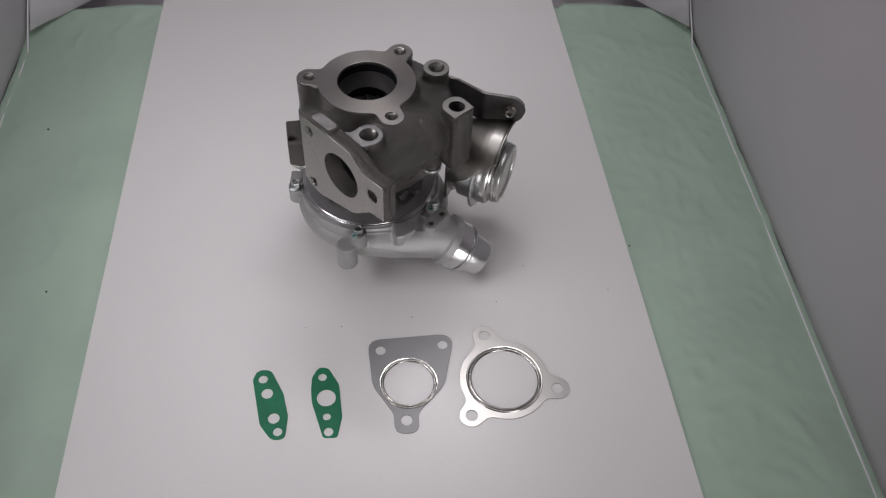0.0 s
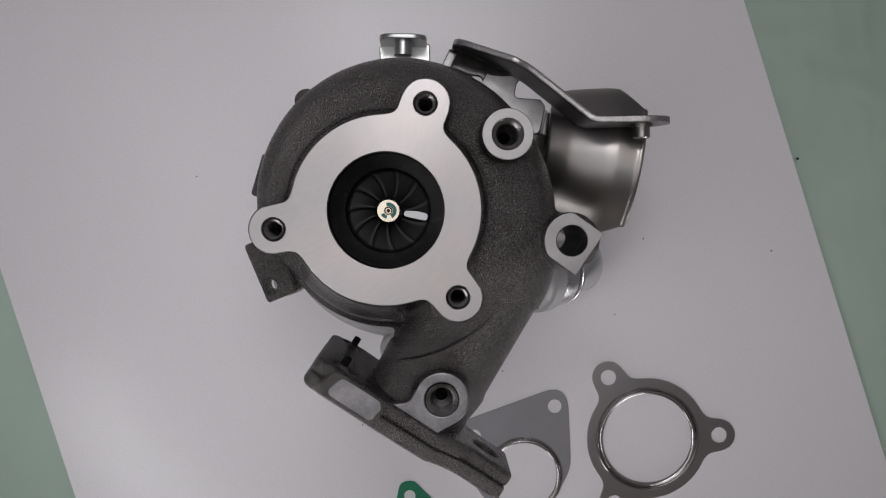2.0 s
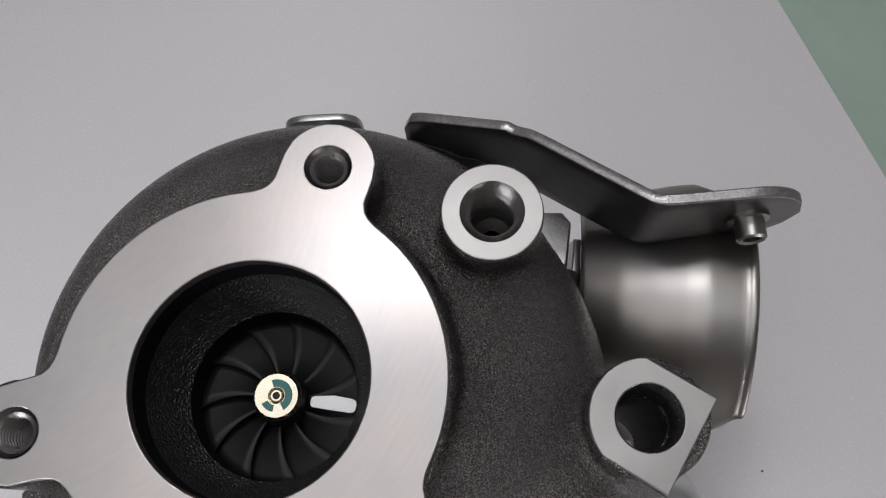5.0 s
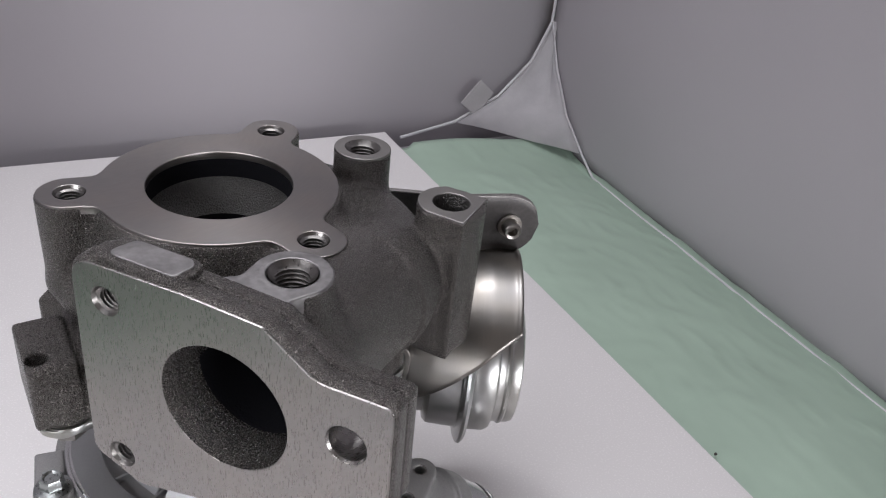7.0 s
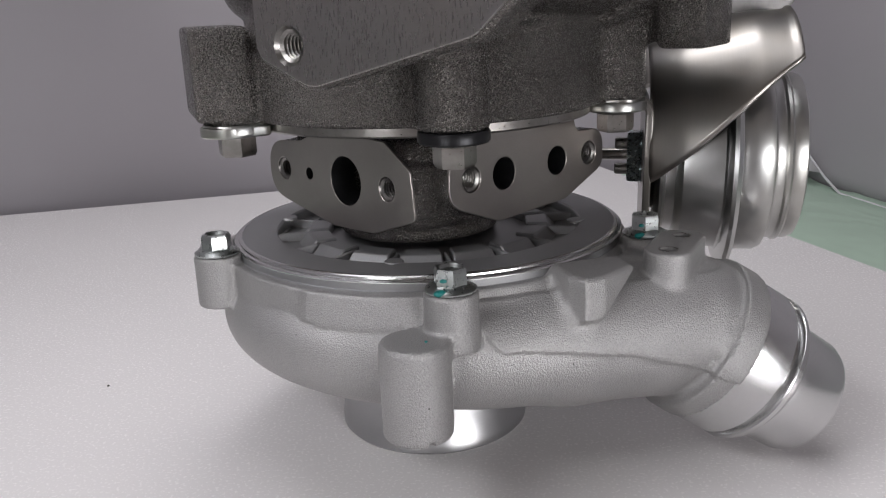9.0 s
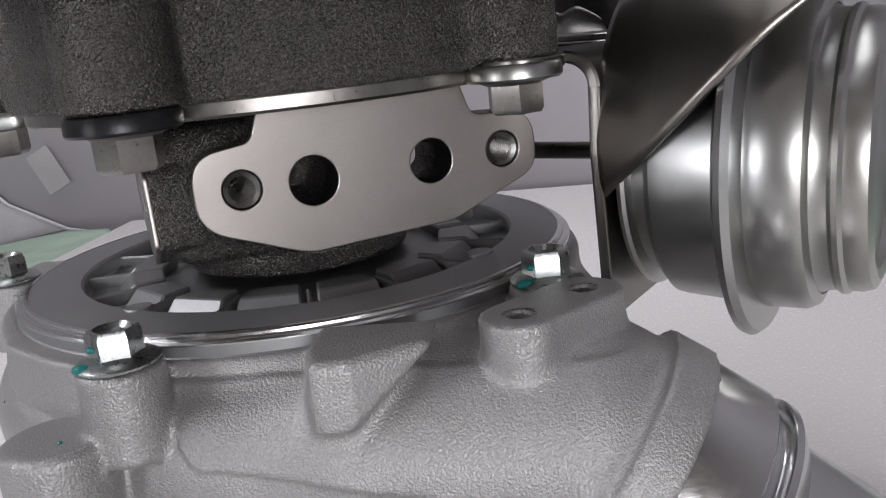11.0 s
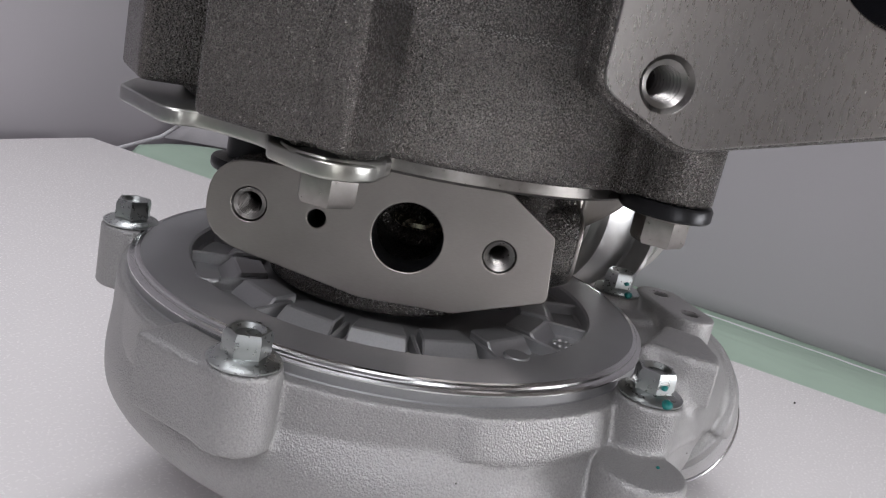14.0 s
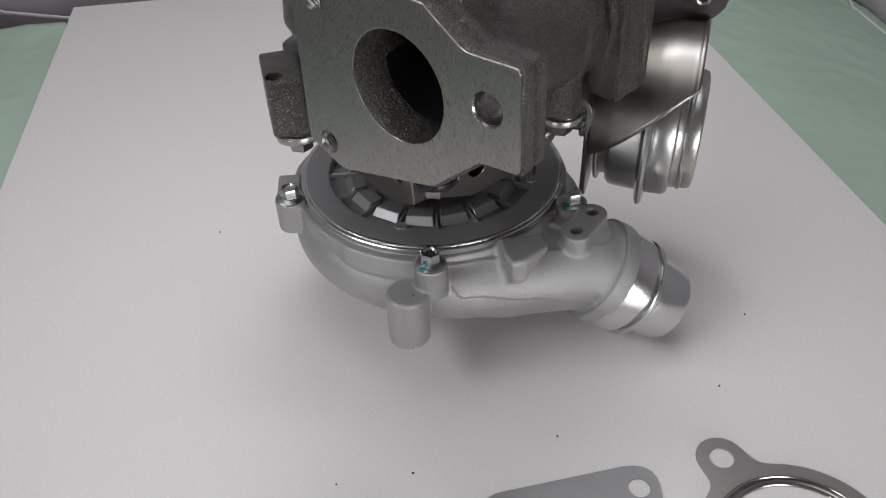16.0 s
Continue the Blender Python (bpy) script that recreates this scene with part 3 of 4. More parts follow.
def turbine_housing():
    f = Field((-86, -112, 106.4), (98, 84, 206), 0.75)
    f.add(f.cyl(0, 0, 58.2, 109.9, 135.5, 1.2))
    f.add(f.cyl(0, 0, 56.0, 134, 184, 0.5, 0.28), 1.2)
    f.add(scroll(f, -50, ((0, 120, 180, 215, 250, 360), (23, 18.5, 15, 12.5, 8, 8)), ((0, 120, 180, 215, 250, 360), (58.5, 54.5, 51, 50.5, 45, 45)), ((0, 60, 205, 360), (159, 153, 150, 148))), 4)
    f.add(f.cyl(0, 0, 42, 130, 185.6, 0.5), 5)
    for x, y in BOLTS_TOP:
        f.add(f.cyl(x, y, 11, 150, 185.6, 0.6, -0.01), 4)
    # inlet run
    mouth, deep = at_flange(59, 168, 31), at_flange(59, 160, 86)
    f.add(f.rod(mouth, deep, 25, 24, False), 8)
    f.add(f.rod(at_flange(59, 169, 8), mouth, 24.5, 25), 3)
    # bosses
    f.add(f.cyl(61, 17, 11.5, 140, 185.6, 0.6), 4)
    f.add(f.cyl(75, -36, 12.5, 128, 186.6, 0.6), 4)
    f.add(f.prism([(63.3, -40), (72, -51.5), (89.6, -37), (79, -24.8), (75, -36)], 126, 186.6, 0.8), 1.2)
    f.add(f.cyl(0.6, -84.4, 12, 165, 200.6, 0.6), 5)
    # ear and bolt bosses
    f.add(f.box((-65, -10.5, 124.6), (8.2, 15.6, 13.2), 6, 1.6), 3)
    f.add(f.box((-52.5, 32.5, 121.5), (8.5, 11, 9), -33, 1.6), 2)
    f.add(f.cyl(-7, -63.6, 9.6, 110.2, 146, 1), 4)
    f.add(f.cyl(56, -27.5, 9, 111, 140, 1), 4)
    f.add(f.cyl(-24, 63.5, 6, 124, 140, 1), 3)
    f.add(f.cyl(-61, -17.4, 8, 109.8, 128, 1), 3)
    # bores
    f.cut(f.cyl(0, 0, 66, 185.4, 212))
    f.cut(f.cyl(0, 0, 26.2, 164, 210))
    f.cut(f.cyl(0, 0, 23.5, 156, 170))
    f.cut(f.cyl(0, 0, 20.9, 100, 160))
    f.cut(f.rod(at_flange(59, 169, -20), at_flange(58, 165, 74), 20.6, 16))
    for x, y in BOLTS_TOP:
        f.cut(f.cyl(x, y, 5.6, 162, 210))
    f.cut(f.cyl(61, 17, 8, 160, 210))
    f.cut(f.cyl(75, -36, 6.9, 120, 210))
    f.cut(f.cyl(0.6, -84.4, 7.6, 174, 210))
    f.cut(f.cyl(-68, -19, 3.6, 100, 150))
    me = f.mesh("turbine_housing")
    return finish("turbine_housing", me, IRON, turbo, "rough dark grey cast iron turbine housing", True, 180)


housing = turbine_housing()
top_outline = lobed(42.2, [(x, y, 10.9) for x, y in BOLTS_TOP], 9)
plate("outlet_flange_face", [top_outline, circle(0, 0, 25.7, 80)] + [circle(x, y, 5.2) for x, y in BOLTS_TOP], 3.0, 0.35, FLANGE_STEEL, housing, Matrix.Translation((0, 0, 186.2)), "bright turned flange face with three bolt holes")
part("bore_wall", lathe([(25.75, 185.9), (25.75, 184), (25.7, 175.6)], 80), BORE, housing, "outlet bore with its shade coloured dark")
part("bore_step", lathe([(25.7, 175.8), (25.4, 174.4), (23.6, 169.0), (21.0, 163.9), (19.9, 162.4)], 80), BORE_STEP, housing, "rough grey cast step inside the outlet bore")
part("bore_wall", lathe([(19.9, 162.5), (19.8, 161.8), (20.3, 122)], 80), BORE, housing, "wheel bore with its shade coloured dark")
for x, y in BOLTS_TOP:
    threaded("threaded_hole", 3.9, 17, Matrix.Translation((x, y, 186.1)), housing, THREAD)
plate("boss_face", [circle(61, 17, 11.4), circle(61, 17, 7.0)], 1.5, 0.3, FACE, housing, Matrix.Translation((0, 0, 186.2)))
threaded("threaded_hole", 5.6, 18, Matrix.Translation((61, 17, 186.1)), housing, THREAD, 1.5, 1.6)
tear = [(75 + 12.3 * math.cos(radians(a)), -36 + 12.3 * math.sin(radians(a))) for a in range(70, 204, 8)] + [(72.2, -51.2), (89.3, -37.1)]
plate("boss_face", [tear, circle(75, -36, 6.9)], 1.5, 0.3, FACE, housing, Matrix.Translation((0, 0, 187.2)))
part("bore_wall", lathe([(7.0, 0.0), (6.7, -0.8), (6.7, -14), (6.3, -14.5), (6.3, -30), (6.7, -30.5), (6.7, -60)], 32), BORE_STEP, housing, m=Matrix.Translation((75, -36, 187)))
threaded("threaded_hole", 5.4, 9, Matrix.Translation((0.6, -84.4, 201.1)), housing, THREAD, 1.5, 1.6)

# the inlet flange: slab, face and top pads
SLAB = [(9, 130, 5), (9.5, 203, 8), (46, 204, 1), (73, 203, 3), (89, 192, 9), (110.5, 192.5, 2.5), (111.2, 154, 2.5), (95, 152.5, 9), (74, 134, 8), (26, 122.5, 10)]
slab_holes = [circle(59, 169, 20.2, 60), circle(21.4, 191, 4.3), circle(20.8, 133.3, 4.3), circle(97, 174.2, 5.6)]
flange = plate("inlet_flange", [round_poly(SLAB)] + slab_holes, 6.6, 1.7, IRON, turbo, FLANGE @ Matrix.Translation((0, 0, -0.3)), "flat cast iron inlet flange with a machined face")
plate("flange_back", [round_poly([(x, z - (0.6 if z > 165 else -0.6), r) for x, z, r in SLAB])] + slab_holes, 7.2, 2.4, IRON, flange, FLANGE @ Matrix.Translation((0, 0, -6.2)))
inner = [(x + (1.0 if x < 60 else -1.0), z + (1.0 if z < 165 else -1.0), r) for x, z, r in SLAB]
plate("flange_face", [round_poly(inner)] + [circle(59, 169, 20.4, 60), circle(21.4, 191, 4.5), circle(20.8, 133.3, 4.5), circle(97, 174.2, 6.0)], 1.2, 0.3, MACHINED, flange, FLANGE @ Matrix.Translation((0, 0, 0.1)), "brushed grey machined face")
part("inlet_bore", lathe([(19.2, -15), (18, -36), (14, -49), (0, -54)], 60), BORE, flange, "inlet bore, its deep shade coloured black", m=FLANGE @ Matrix.Translation((59, 169, 0)))
part("inlet_mouth", lathe([(20.4, 0), (19.9, -1.2), (19.6, -6), (19.2, -15.2)], 60), IRON, flange, "rough cast mouth of the inlet", m=FLANGE @ Matrix.Translation((59, 169, 0)))
for u, z in ((21.4, 191), (20.8, 133.3)):
    threaded("threaded_hole", 3.45, 11, FLANGE @ Matrix.Translation((u, z, 0.05)), flange, THREAD)
part("plain_hole", lathe([(6.0, 0.1), (5.5, -0.6), (5.5, -12.3)], 36), MACHINED, flange, m=FLANGE @ Matrix.Translation((97, 174.2, 0)))
pad = FLANGE @ Matrix(((1, 0, 0, 0), (0, 0, 1, 203.6), (0, -1, 0, 0), (0, 0, 0, 1)))
plate("pad_block", [round_poly([(14, 0.8, 3), (45.6, 0.8, 1), (46.4, 11, 3), (43, 13.4, 3), (20, 13.4, 4)])], 3.2, 1.1, IRON, flange, pad @ Matrix.Translation((0, 0, 1.4)))
plate("top_pad", [round_poly([(20.5, 2.6, 3), (43.2, 2.6, 2), (44.6, 9.6, 2.5), (42.2, 12, 2.5), (23.5, 12, 3)])], 1.0, 0.3, GROUND_PAD, flange, pad @ Matrix.Translation((0, 0, 1.8)), "machined top pad")
boss_c = (0.6 * FLANGE_U.x - 84.4 * FLANGE_U.y, FLANGE_D - (0.6 * FLANGE_N.x - 84.4 * FLANGE_N.y))
ear = [(boss_c[0] + 11.7 * math.cos(radians(a)), boss_c[1] + 11.7 * math.sin(radians(a)), 0.6) for a in range(-36, 198, 9)]
web = round_poly([(46.3, 0.8, 0.8), (71.2, 0.8, 1), (72, 6.4, 2), (70.4, 9.5, 3), (71.4, 14.6, 4)] + ear + [(53, 17.5, 3.5), (48.6, 13.8, 4), (44.2, 11.4, 1.5), (43.6, 4.5, 1)])
plate("top_pad", [web, circle(boss_c[0], boss_c[1], 7.2)], 6.0, 0.7, GROUND_PAD, flange, pad @ Matrix.Translation((0, 0, -2.4)), "machined top pad round a threaded hole")

# machined ring under the turbine housing
part("nozzle_ring", lathe([(30, 110.1), (54.8, 110.1), (55.2, 109.7), (55.2, 107.5), (54.6, 106.9), (30, 106.9)], 96, True), DULL_BOLT, turbo, "thin bright steel ring under the turbine housing")

# turbine wheel
wheel = part("turbine_wheel", lathe([(0, 160), (3.0, 160), (5.8, 159.0), (6.2, 158), (6.4, 156), (6.9, 150), (9, 142), (14, 136), (20, 132), (20, 130), (0, 130)], 40), WHEEL, turbo, "dark cast turbine wheel with curved blades")
part("shaft_end", lathe([(0, 160.0), (0.7, 159.9), (0.9, 160.7), (1.3, 160.7), (1.6, 159.9), (2.0, 160.7), (5.2, 160.7), (5.7, 160.1), (5.7, 158)], 36), BRASS, wheel, "bright brassy shaft end")


def blade(angle):
    bm = bmesh.new()
    grid = []
    for i in range(9):
        row = []
        for j in range(7):
            s, v = i / 8, j / 6
            r = 5.2 + (19.9 - 5.2) * s
            turn = angle + 0.10 + 0.30 * s ** 1.3 - v * (0.62 + 0.30 * s)
            zz = 155.0 - 1.0 * (1 - s) - v * (5.5 - 1.5 * s)
            row.append(bm.verts.new((r * math.cos(turn), r * math.sin(turn), zz)))
        grid.append(row)
    for i in range(8):
        for j in range(6):
            bm.faces.new((grid[i][j], grid[i + 1][j], grid[i + 1][j + 1], grid[i][j + 1]))
    ob = part("blade", bm, WHEEL, wheel, angle=0)
    ob.modifiers.new("thickness", "SOLIDIFY").thickness = 0.0006


for k in range(11):
    blade(2 * math.pi * k / 11 - 0.35)
mark = round_poly([(7.3, -1.3, 1.2), (12, -1.6, 3), (18.6, -1.9, 1.6), (18.8, 1.5, 1.6), (13, 2.0, 3), (7.4, 1.3, 1.2)])
plate("oblong_mark", [mark], 0.5, 0.12, WHITE_MARK, wheel, pose(0, 0, 0, 0, 0, -25.5) @ Matrix.Translation((0, 0, 156.0)), "bright white oblong patch on a blade")
arc = [(3.9 * math.cos(radians(a)), 3.9 * math.sin(radians(a))) for a in range(-80, 95, 10)] + [(2.1 * math.cos(radians(a)), 2.1 * math.sin(radians(a))) for a in range(90, -85, -10)]
plate("paint_mark", [arc], 0.2, 0.05, TEAL, wheel, Matrix.Translation((0, 0, 160.85)), "teal paint dab")
arc = [(3.9 * math.cos(radians(a)), 3.9 * math.sin(radians(a))) for a in range(-170, -110, 10)] + [(2.3 * math.cos(radians(a)), 2.3 * math.sin(radians(a))) for a in range(-120, -175, -10)]
plate("paint_mark", [arc], 0.2, 0.05, TEAL, wheel, Matrix.Translation((0, 0, 160.85)), "teal paint dab")

# ---------------------------------------------------------------- bearing housing
PAD_L_N, PAD_L_U, PAD_L_D = Vector((-0.883, -0.469, 0)), Vector((0.469, -0.883, 0)), 34.9
PAD_M_N, PAD_M_U, PAD_M_D = Vector((0.488, -0.873, 0)), Vector((0.873, 0.488, 0)), 39.6


def frame_of(nv, uv, dist):
    return Matrix(((uv.x, 0, nv.x, nv.x * dist), (uv.y, 0, nv.y, nv.y * dist), (0, 1, 0, 0), (0, 0, 0, 1)))


PAD_L, PAD_M = frame_of(PAD_L_N, PAD_L_U, PAD_L_D), frame_of(PAD_M_N, PAD_M_U, PAD_M_D)
OUT_L = [(-41.8, 81.3, 10), (-41.3, 99, 10), (-22, 100.4, 4), (-9, 105, 3), (22, 104, 2), (33, 96.5, 2), (34.5, 82, 2), (15, 75.3, 8), (-6, 74.6, 12)]
OUT_M = [(-27.6, 85.6, 8), (-27.2, 99.6, 8), (-15.5, 101, 3), (-13.6, 106.5, 1), (28.5, 107.5, 2), (30.8, 100.2, 3), (45, 99.6, 8), (45.4, 86.8, 6), (25, 78.6, 8), (-7, 77.4, 12)]
HOLES_L = [(-32.4, 90.2, 3.05, True), (-17.8, 90.1, 2.0, False), (2.0, 90, 7.7, False), (22.2, 90, 2.9, True)]
HOLES_M = [(-18.3, 92.2, 3.1, True), (-4.2, 91.8, 4.9, False), (20.8, 91.9, 4.6, False), (37.3, 92, 3.1, True)]


def bearing_housing():
    f = Field((-58, -58, 68), (62, 58, 112), 0.8)
    f.add(f.cyl(-2, 3, 24.5, 70, 110, 1))
    f.add(f.box((-6, -24, 90), (13, 12.5, 14), 18, 4), 5)
    f.add(f.cyl(-2, 5.5, 25.5, 66, 71.0, 1.2), 8)
    f.add(f.cyl(0, 0, 41, 106, 110, 1), 3)
    for fr, holes in ((PAD_L, HOLES_L), (PAD_M, HOLES_M)):
        mid = fr @ Vector((-3 if fr is PAD_L else 8, 91, -12))
        nv = fr.to_3x3() @ Vector((0, 0, 1))
        f.add(f.box(mid, (11, 33 if fr is PAD_L else 30, 9), math.degrees(math.atan2(nv.y, nv.x)), 4), 6)
    for fr, holes in ((PAD_L, HOLES_L), (PAD_M, HOLES_M)):
        for u, z, r, tapped in holes:
            f.cut(f.rod(fr @ Vector((u, z, 5)), fr @ Vector((u, z, -26 if r > 4 else -16)), r + 0.4))
    return finish("bearing_housing", f.mesh("bearing_housing"), IRON, turbo, "dark cast iron bearing housing with machined pads", True, 180)


bearing = bearing_housing()
for fr, out, holes in ((PAD_L, OUT_L, HOLES_L), (PAD_M, OUT_M, HOLES_M)):
    openings = [circle(u, z, r + (0.7 if t else 0.0)) for u, z, r, t in holes]
    plate("pad_face", [round_poly(out)] + openings, 1.0, 0.3, STEEL_DARK, bearing, fr, "grey milled pad with round holes")
    plate("pad_body", [round_poly(out)] + openings, 9.0, 0.5, IRON, bearing, fr @ Matrix.Translation((0, 0, -0.6)), "rough cast side of the pad")
    for u, z, r, tapped in holes:
        if tapped:
            threaded("threaded_hole", r, 13, fr @ Matrix.Translation((u, z, 0)), bearing, THREAD, 1.0, 0.7, -0.05)
        else:
            # black lining paints in the shade inside the port
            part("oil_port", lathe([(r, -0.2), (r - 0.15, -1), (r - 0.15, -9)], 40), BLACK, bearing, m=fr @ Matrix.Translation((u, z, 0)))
part("shaft_bearing", lathe([(6.4, 87.3), (7.0, 87.9), (7.0, 89.0), (6.4, 89.6)], 40), BRASS, bearing, "brass bearing inside the oil port", m=Matrix.Translation((-6, -8, 0)))

# ---------------------------------------------------------------- compressor
PIPE_D = Vector((0.823, -0.100, -0.559)).normalized()
RING_C = Vector((84.3, -59.9, 30.2))
CB = [(-70.4, -12.6), (-11.6, -72.8), (59.6, -42.2), (-32, 61)]


def compressor_housing():
    f = Field((-90, -108, 12), (110, 84, 74), 0.68)
    f.add(f.cyl(0, 0, 67, 42, 66.5, 1.5))
    f.add(f.cyl(0, 0, 40, 22, 50, 1), 3)
    f.add(scroll(f, 60, ((0, 60, 120, 190, 235, 300, 360), (12, 12.3, 13.7, 15.4, 18, 18, 13)), ((0, 60, 120, 190, 235, 300, 360), (51, 52.3, 56.6, 59.6, 64, 58, 50)), ((0, 60, 120, 165, 195, 235, 300, 360), (48, 48, 48, 47.6, 47, 46, 43, 45))), 4)
    start = RING_C - PIPE_D * 24
    f.add(f.rod((26, -61.5, 46), start + Vector((0, 0, 1.2)), 18, 21.4, False), 6)
    f.add(f.rod(RING_C - PIPE_D * 20, RING_C - PIPE_D * 13.7, 24.8, 25.0), 3.5)
    f.add(f.rod((65, -76, 45.5), (67.2, -76.6, 47), 3.4, 2.4, False), 2)
    # a stepped band stands proud of the parting line, higher beside the post
    around = np.degrees(np.arctan2(f.y, f.x))
    band = np.interp(around, (-180, -166, -163, -136, -133, -98, -95, 150, 165, 180), (69.0, 69.0, 68.3, 68.4, 69.5, 69.5, 66.5, 66.5, 69.0, 69.0)).astype(np.float32)
    foot = np.interp(around, (-180, -165, -157, -138, -134, -100, 150, 180), (53.5, 53.5, 56.3, 57.2, 57.6, 57.2, 56.3, 53.5)).astype(np.float32)
    lean = np.interp(around, (-180, -139, -133, -112, -99, -96, 180), (0, 0, 0.14, 0.2, 0.2, 0, 0)).astype(np.float32)
    rho = np.hypot(f.x, f.y)
    f.d = np.minimum(f.d, np.maximum(np.maximum(rho - band - lean * (66.8 - f.z), foot - f.z), f.z - 66.8 + 0 * rho))
    # the upper half overlaps the lower along the front, down to the pipe
    line = np.interp(f.x, (-6, 0, 20, 38, 58, 72, 90), (60.5, 52.2, 50, 46.5, 39.5, 33.5, 26)).astype(np.float32)
    upper = np.maximum(f.d - 0.75, np.maximum(line - f.z, np.maximum(f.z - 64, -5.5 - f.x)) + 0 * f.d)
    f.d = np.minimum(f.d, np.maximum(upper, f.y + 40))
    for x, y in CB:
        f.add(f.cyl(x, y, 7.3, 53.5, 69.8, 0.8), 1.6)
    f.add(f.box((-71, -1.8, 61.3), (5.6, 11, 7.6), -4, 1.0), 0.8)
    # wedge pad, drilled block and post
    wedge = f.prism([(20, -62), (20.5, -74), (23, -80.8), (29, -79.8), (41, -72.5), (41, -62)], 56, 70.6, 1.8)
    f.add(np.maximum(wedge, (58.5 + 0.85 * np.maximum(f.x - 28, 0) - f.z) * 0.75), 3.5)
    block = np.minimum(f.cyl(55.1, -65.2, 6.9, 56, 71.6, 0.6), f.cyl(66, -53.4, 6.9, 56, 71.6, 0.6))
    f.add(np.minimum(block, f.box((60.5, -59.3, 64.2), (8.6, 6.9, 7.4), 46, 0.6)), 1.5)
    f.add(f.box((60, -52, 60), (8, 10, 6.5), 46, 1), 3)
    f.add(f.cyl(-23, -77.5, 9.4, 32.4, 59.2, 1.6), 1.6)
    f.cut(f.box((-21.5, -87, 32.4), (0.8, 2.2, 1.8), 0, 0.2))
    for x, y in CB:
        f.cut(f.cyl(x, y, 3, 60, 80))
    for x, y in ((55.1, -65.2), (66, -53.4)):
        f.cut(f.cyl(x, y, 2.4, 60, 80))
    f.cut(f.cyl(0, 0, 64.5, 62, 80))
    return finish("compressor_housing", f.mesh("compressor_housing"), ALU_CAST, turbo, "sand-cast pale aluminium compressor housing", True, 180)


comp = compressor_housing()
part("inlet_spigot", lathe([(32.2, 26), (32.2, 4.6), (32.6, 4.0), (32.6, 1.0), (31.8, 0.05), (29.0, 0.05), (28.0, 1.5), (28.0, 26)], 96), ALU_MATT, comp, "bright turned aluminium inlet spigot", m=Matrix.Translation((-1.2, -2.6, 0)))
m = along(RING_C, PIPE_D)
part("outlet_pipe", lathe([(24.2, -15), (24.5, -13.8), (24.5, -1.6), (24.1, -1.2), (22.3, -1.0), (22.3, 1.2), (24.0, 1.5), (24.5, 1.9), (24.5, 3.2), (23.8, 4.0), (20.6, 7.0), (19.7, 7.6), (19.3, 22.4), (18.6, 24.2), (17.4, 25.0), (16.6, 24.0), (16.6, -13), (0, -14)], 96), ALU_TURNED, comp, "bright turned aluminium outlet pipe with a groove", m=m)
part("drilled_pad", lathe([(2.4, 0), (2.6, 0.1), (4.6, 0.15)], 24), MACHINED, comp, m=Matrix.Translation((55.1, -65.2, 71.4)))
part("drilled_pad", lathe([(2.4, 0), (2.6, 0.1), (4.6, 0.15)], 24), MACHINED, comp, m=Matrix.Translation((66, -53.4, 71.4)))

# backplate: turned rim, flat, and a ribbed recess
back = part("back_plate", lathe([(65.4, 63), (65.4, 66.6), (64.9, 67.0), (64.9, 69.0), (64.4, 69.5), (63.4, 69.7), (63.3, 70.3), (62.8, 70.6), (61.8, 70.7), (51.4, 70.8), (50.9, 70.2), (50.6, 67.4), (50.0, 66.8), (44, 66.6), (34, 66.6), (10, 66.6)], 128), ALU_PLATE, turbo, "flat matt aluminium back plate with a ribbed recess", angle=20)
part("rim", lathe([(62.4, 70.75), (63.2, 70.7), (63.6, 70.4), (63.7, 69.9), (64.1, 69.8), (64.7, 69.7), (65.1, 69.3), (65.1, 69.0)], 128), ALU_TURNED, back, "polished turned rim", angle=20)
for k in range(16):
    a = 2 * math.pi * k / 16 + 0.1
    bm = bmesh.new()
    rows = []
    for x, wide, z in ((33.4, 4.9, 69.8), (40.4, 6.3, 69.9), (43.6, 6.9, 66.6)):
        rows.append([bm.verts.new((x, y, z)) for y in (-wide, wide)] + [bm.verts.new((x + 0.2, y * 1.06, 63.8)) for y in (1.0 * wide, -1.0 * wide)])
    for p, q in zip(rows, rows[1:]):
        for k in range(4):
            bm.faces.new((p[k], p[(k + 1) % 4], q[(k + 1) % 4], q[k]))
    bm.faces.new(rows[0])
    bmesh.ops.bevel(bm, geom=[e for e in bm.edges if max(v.co.z for v in e.verts) > 66], offset=0.4, segments=1, affect="EDGES")
    part("rib_block", bm, ALU_PLATE, back, angle=20, m=pose(0, 0, 0, 0, 0, math.degrees(a)))
    bm = bmesh.new()
    bmesh.ops.create_cube(bm, size=1.0)
    bm.transform(Matrix.Translation((44.0, 0, 66.8)) @ Matrix.Diagonal((14.0, 1.3, 5.4, 1)))
    for v in bm.verts:
        v.co.y *= 0.75 if v.co.z > 67 else 1.2
    bmesh.ops.bevel(bm, geom=[e for e in bm.edges if min(v.co.z for v in e.verts) > 67], offset=0.4, segments=1, affect="EDGES")
    part("rib", bm, ALU_PLATE, back, m=pose(0, 0, 0, 0, 0, math.degrees(a + math.pi / 16)))


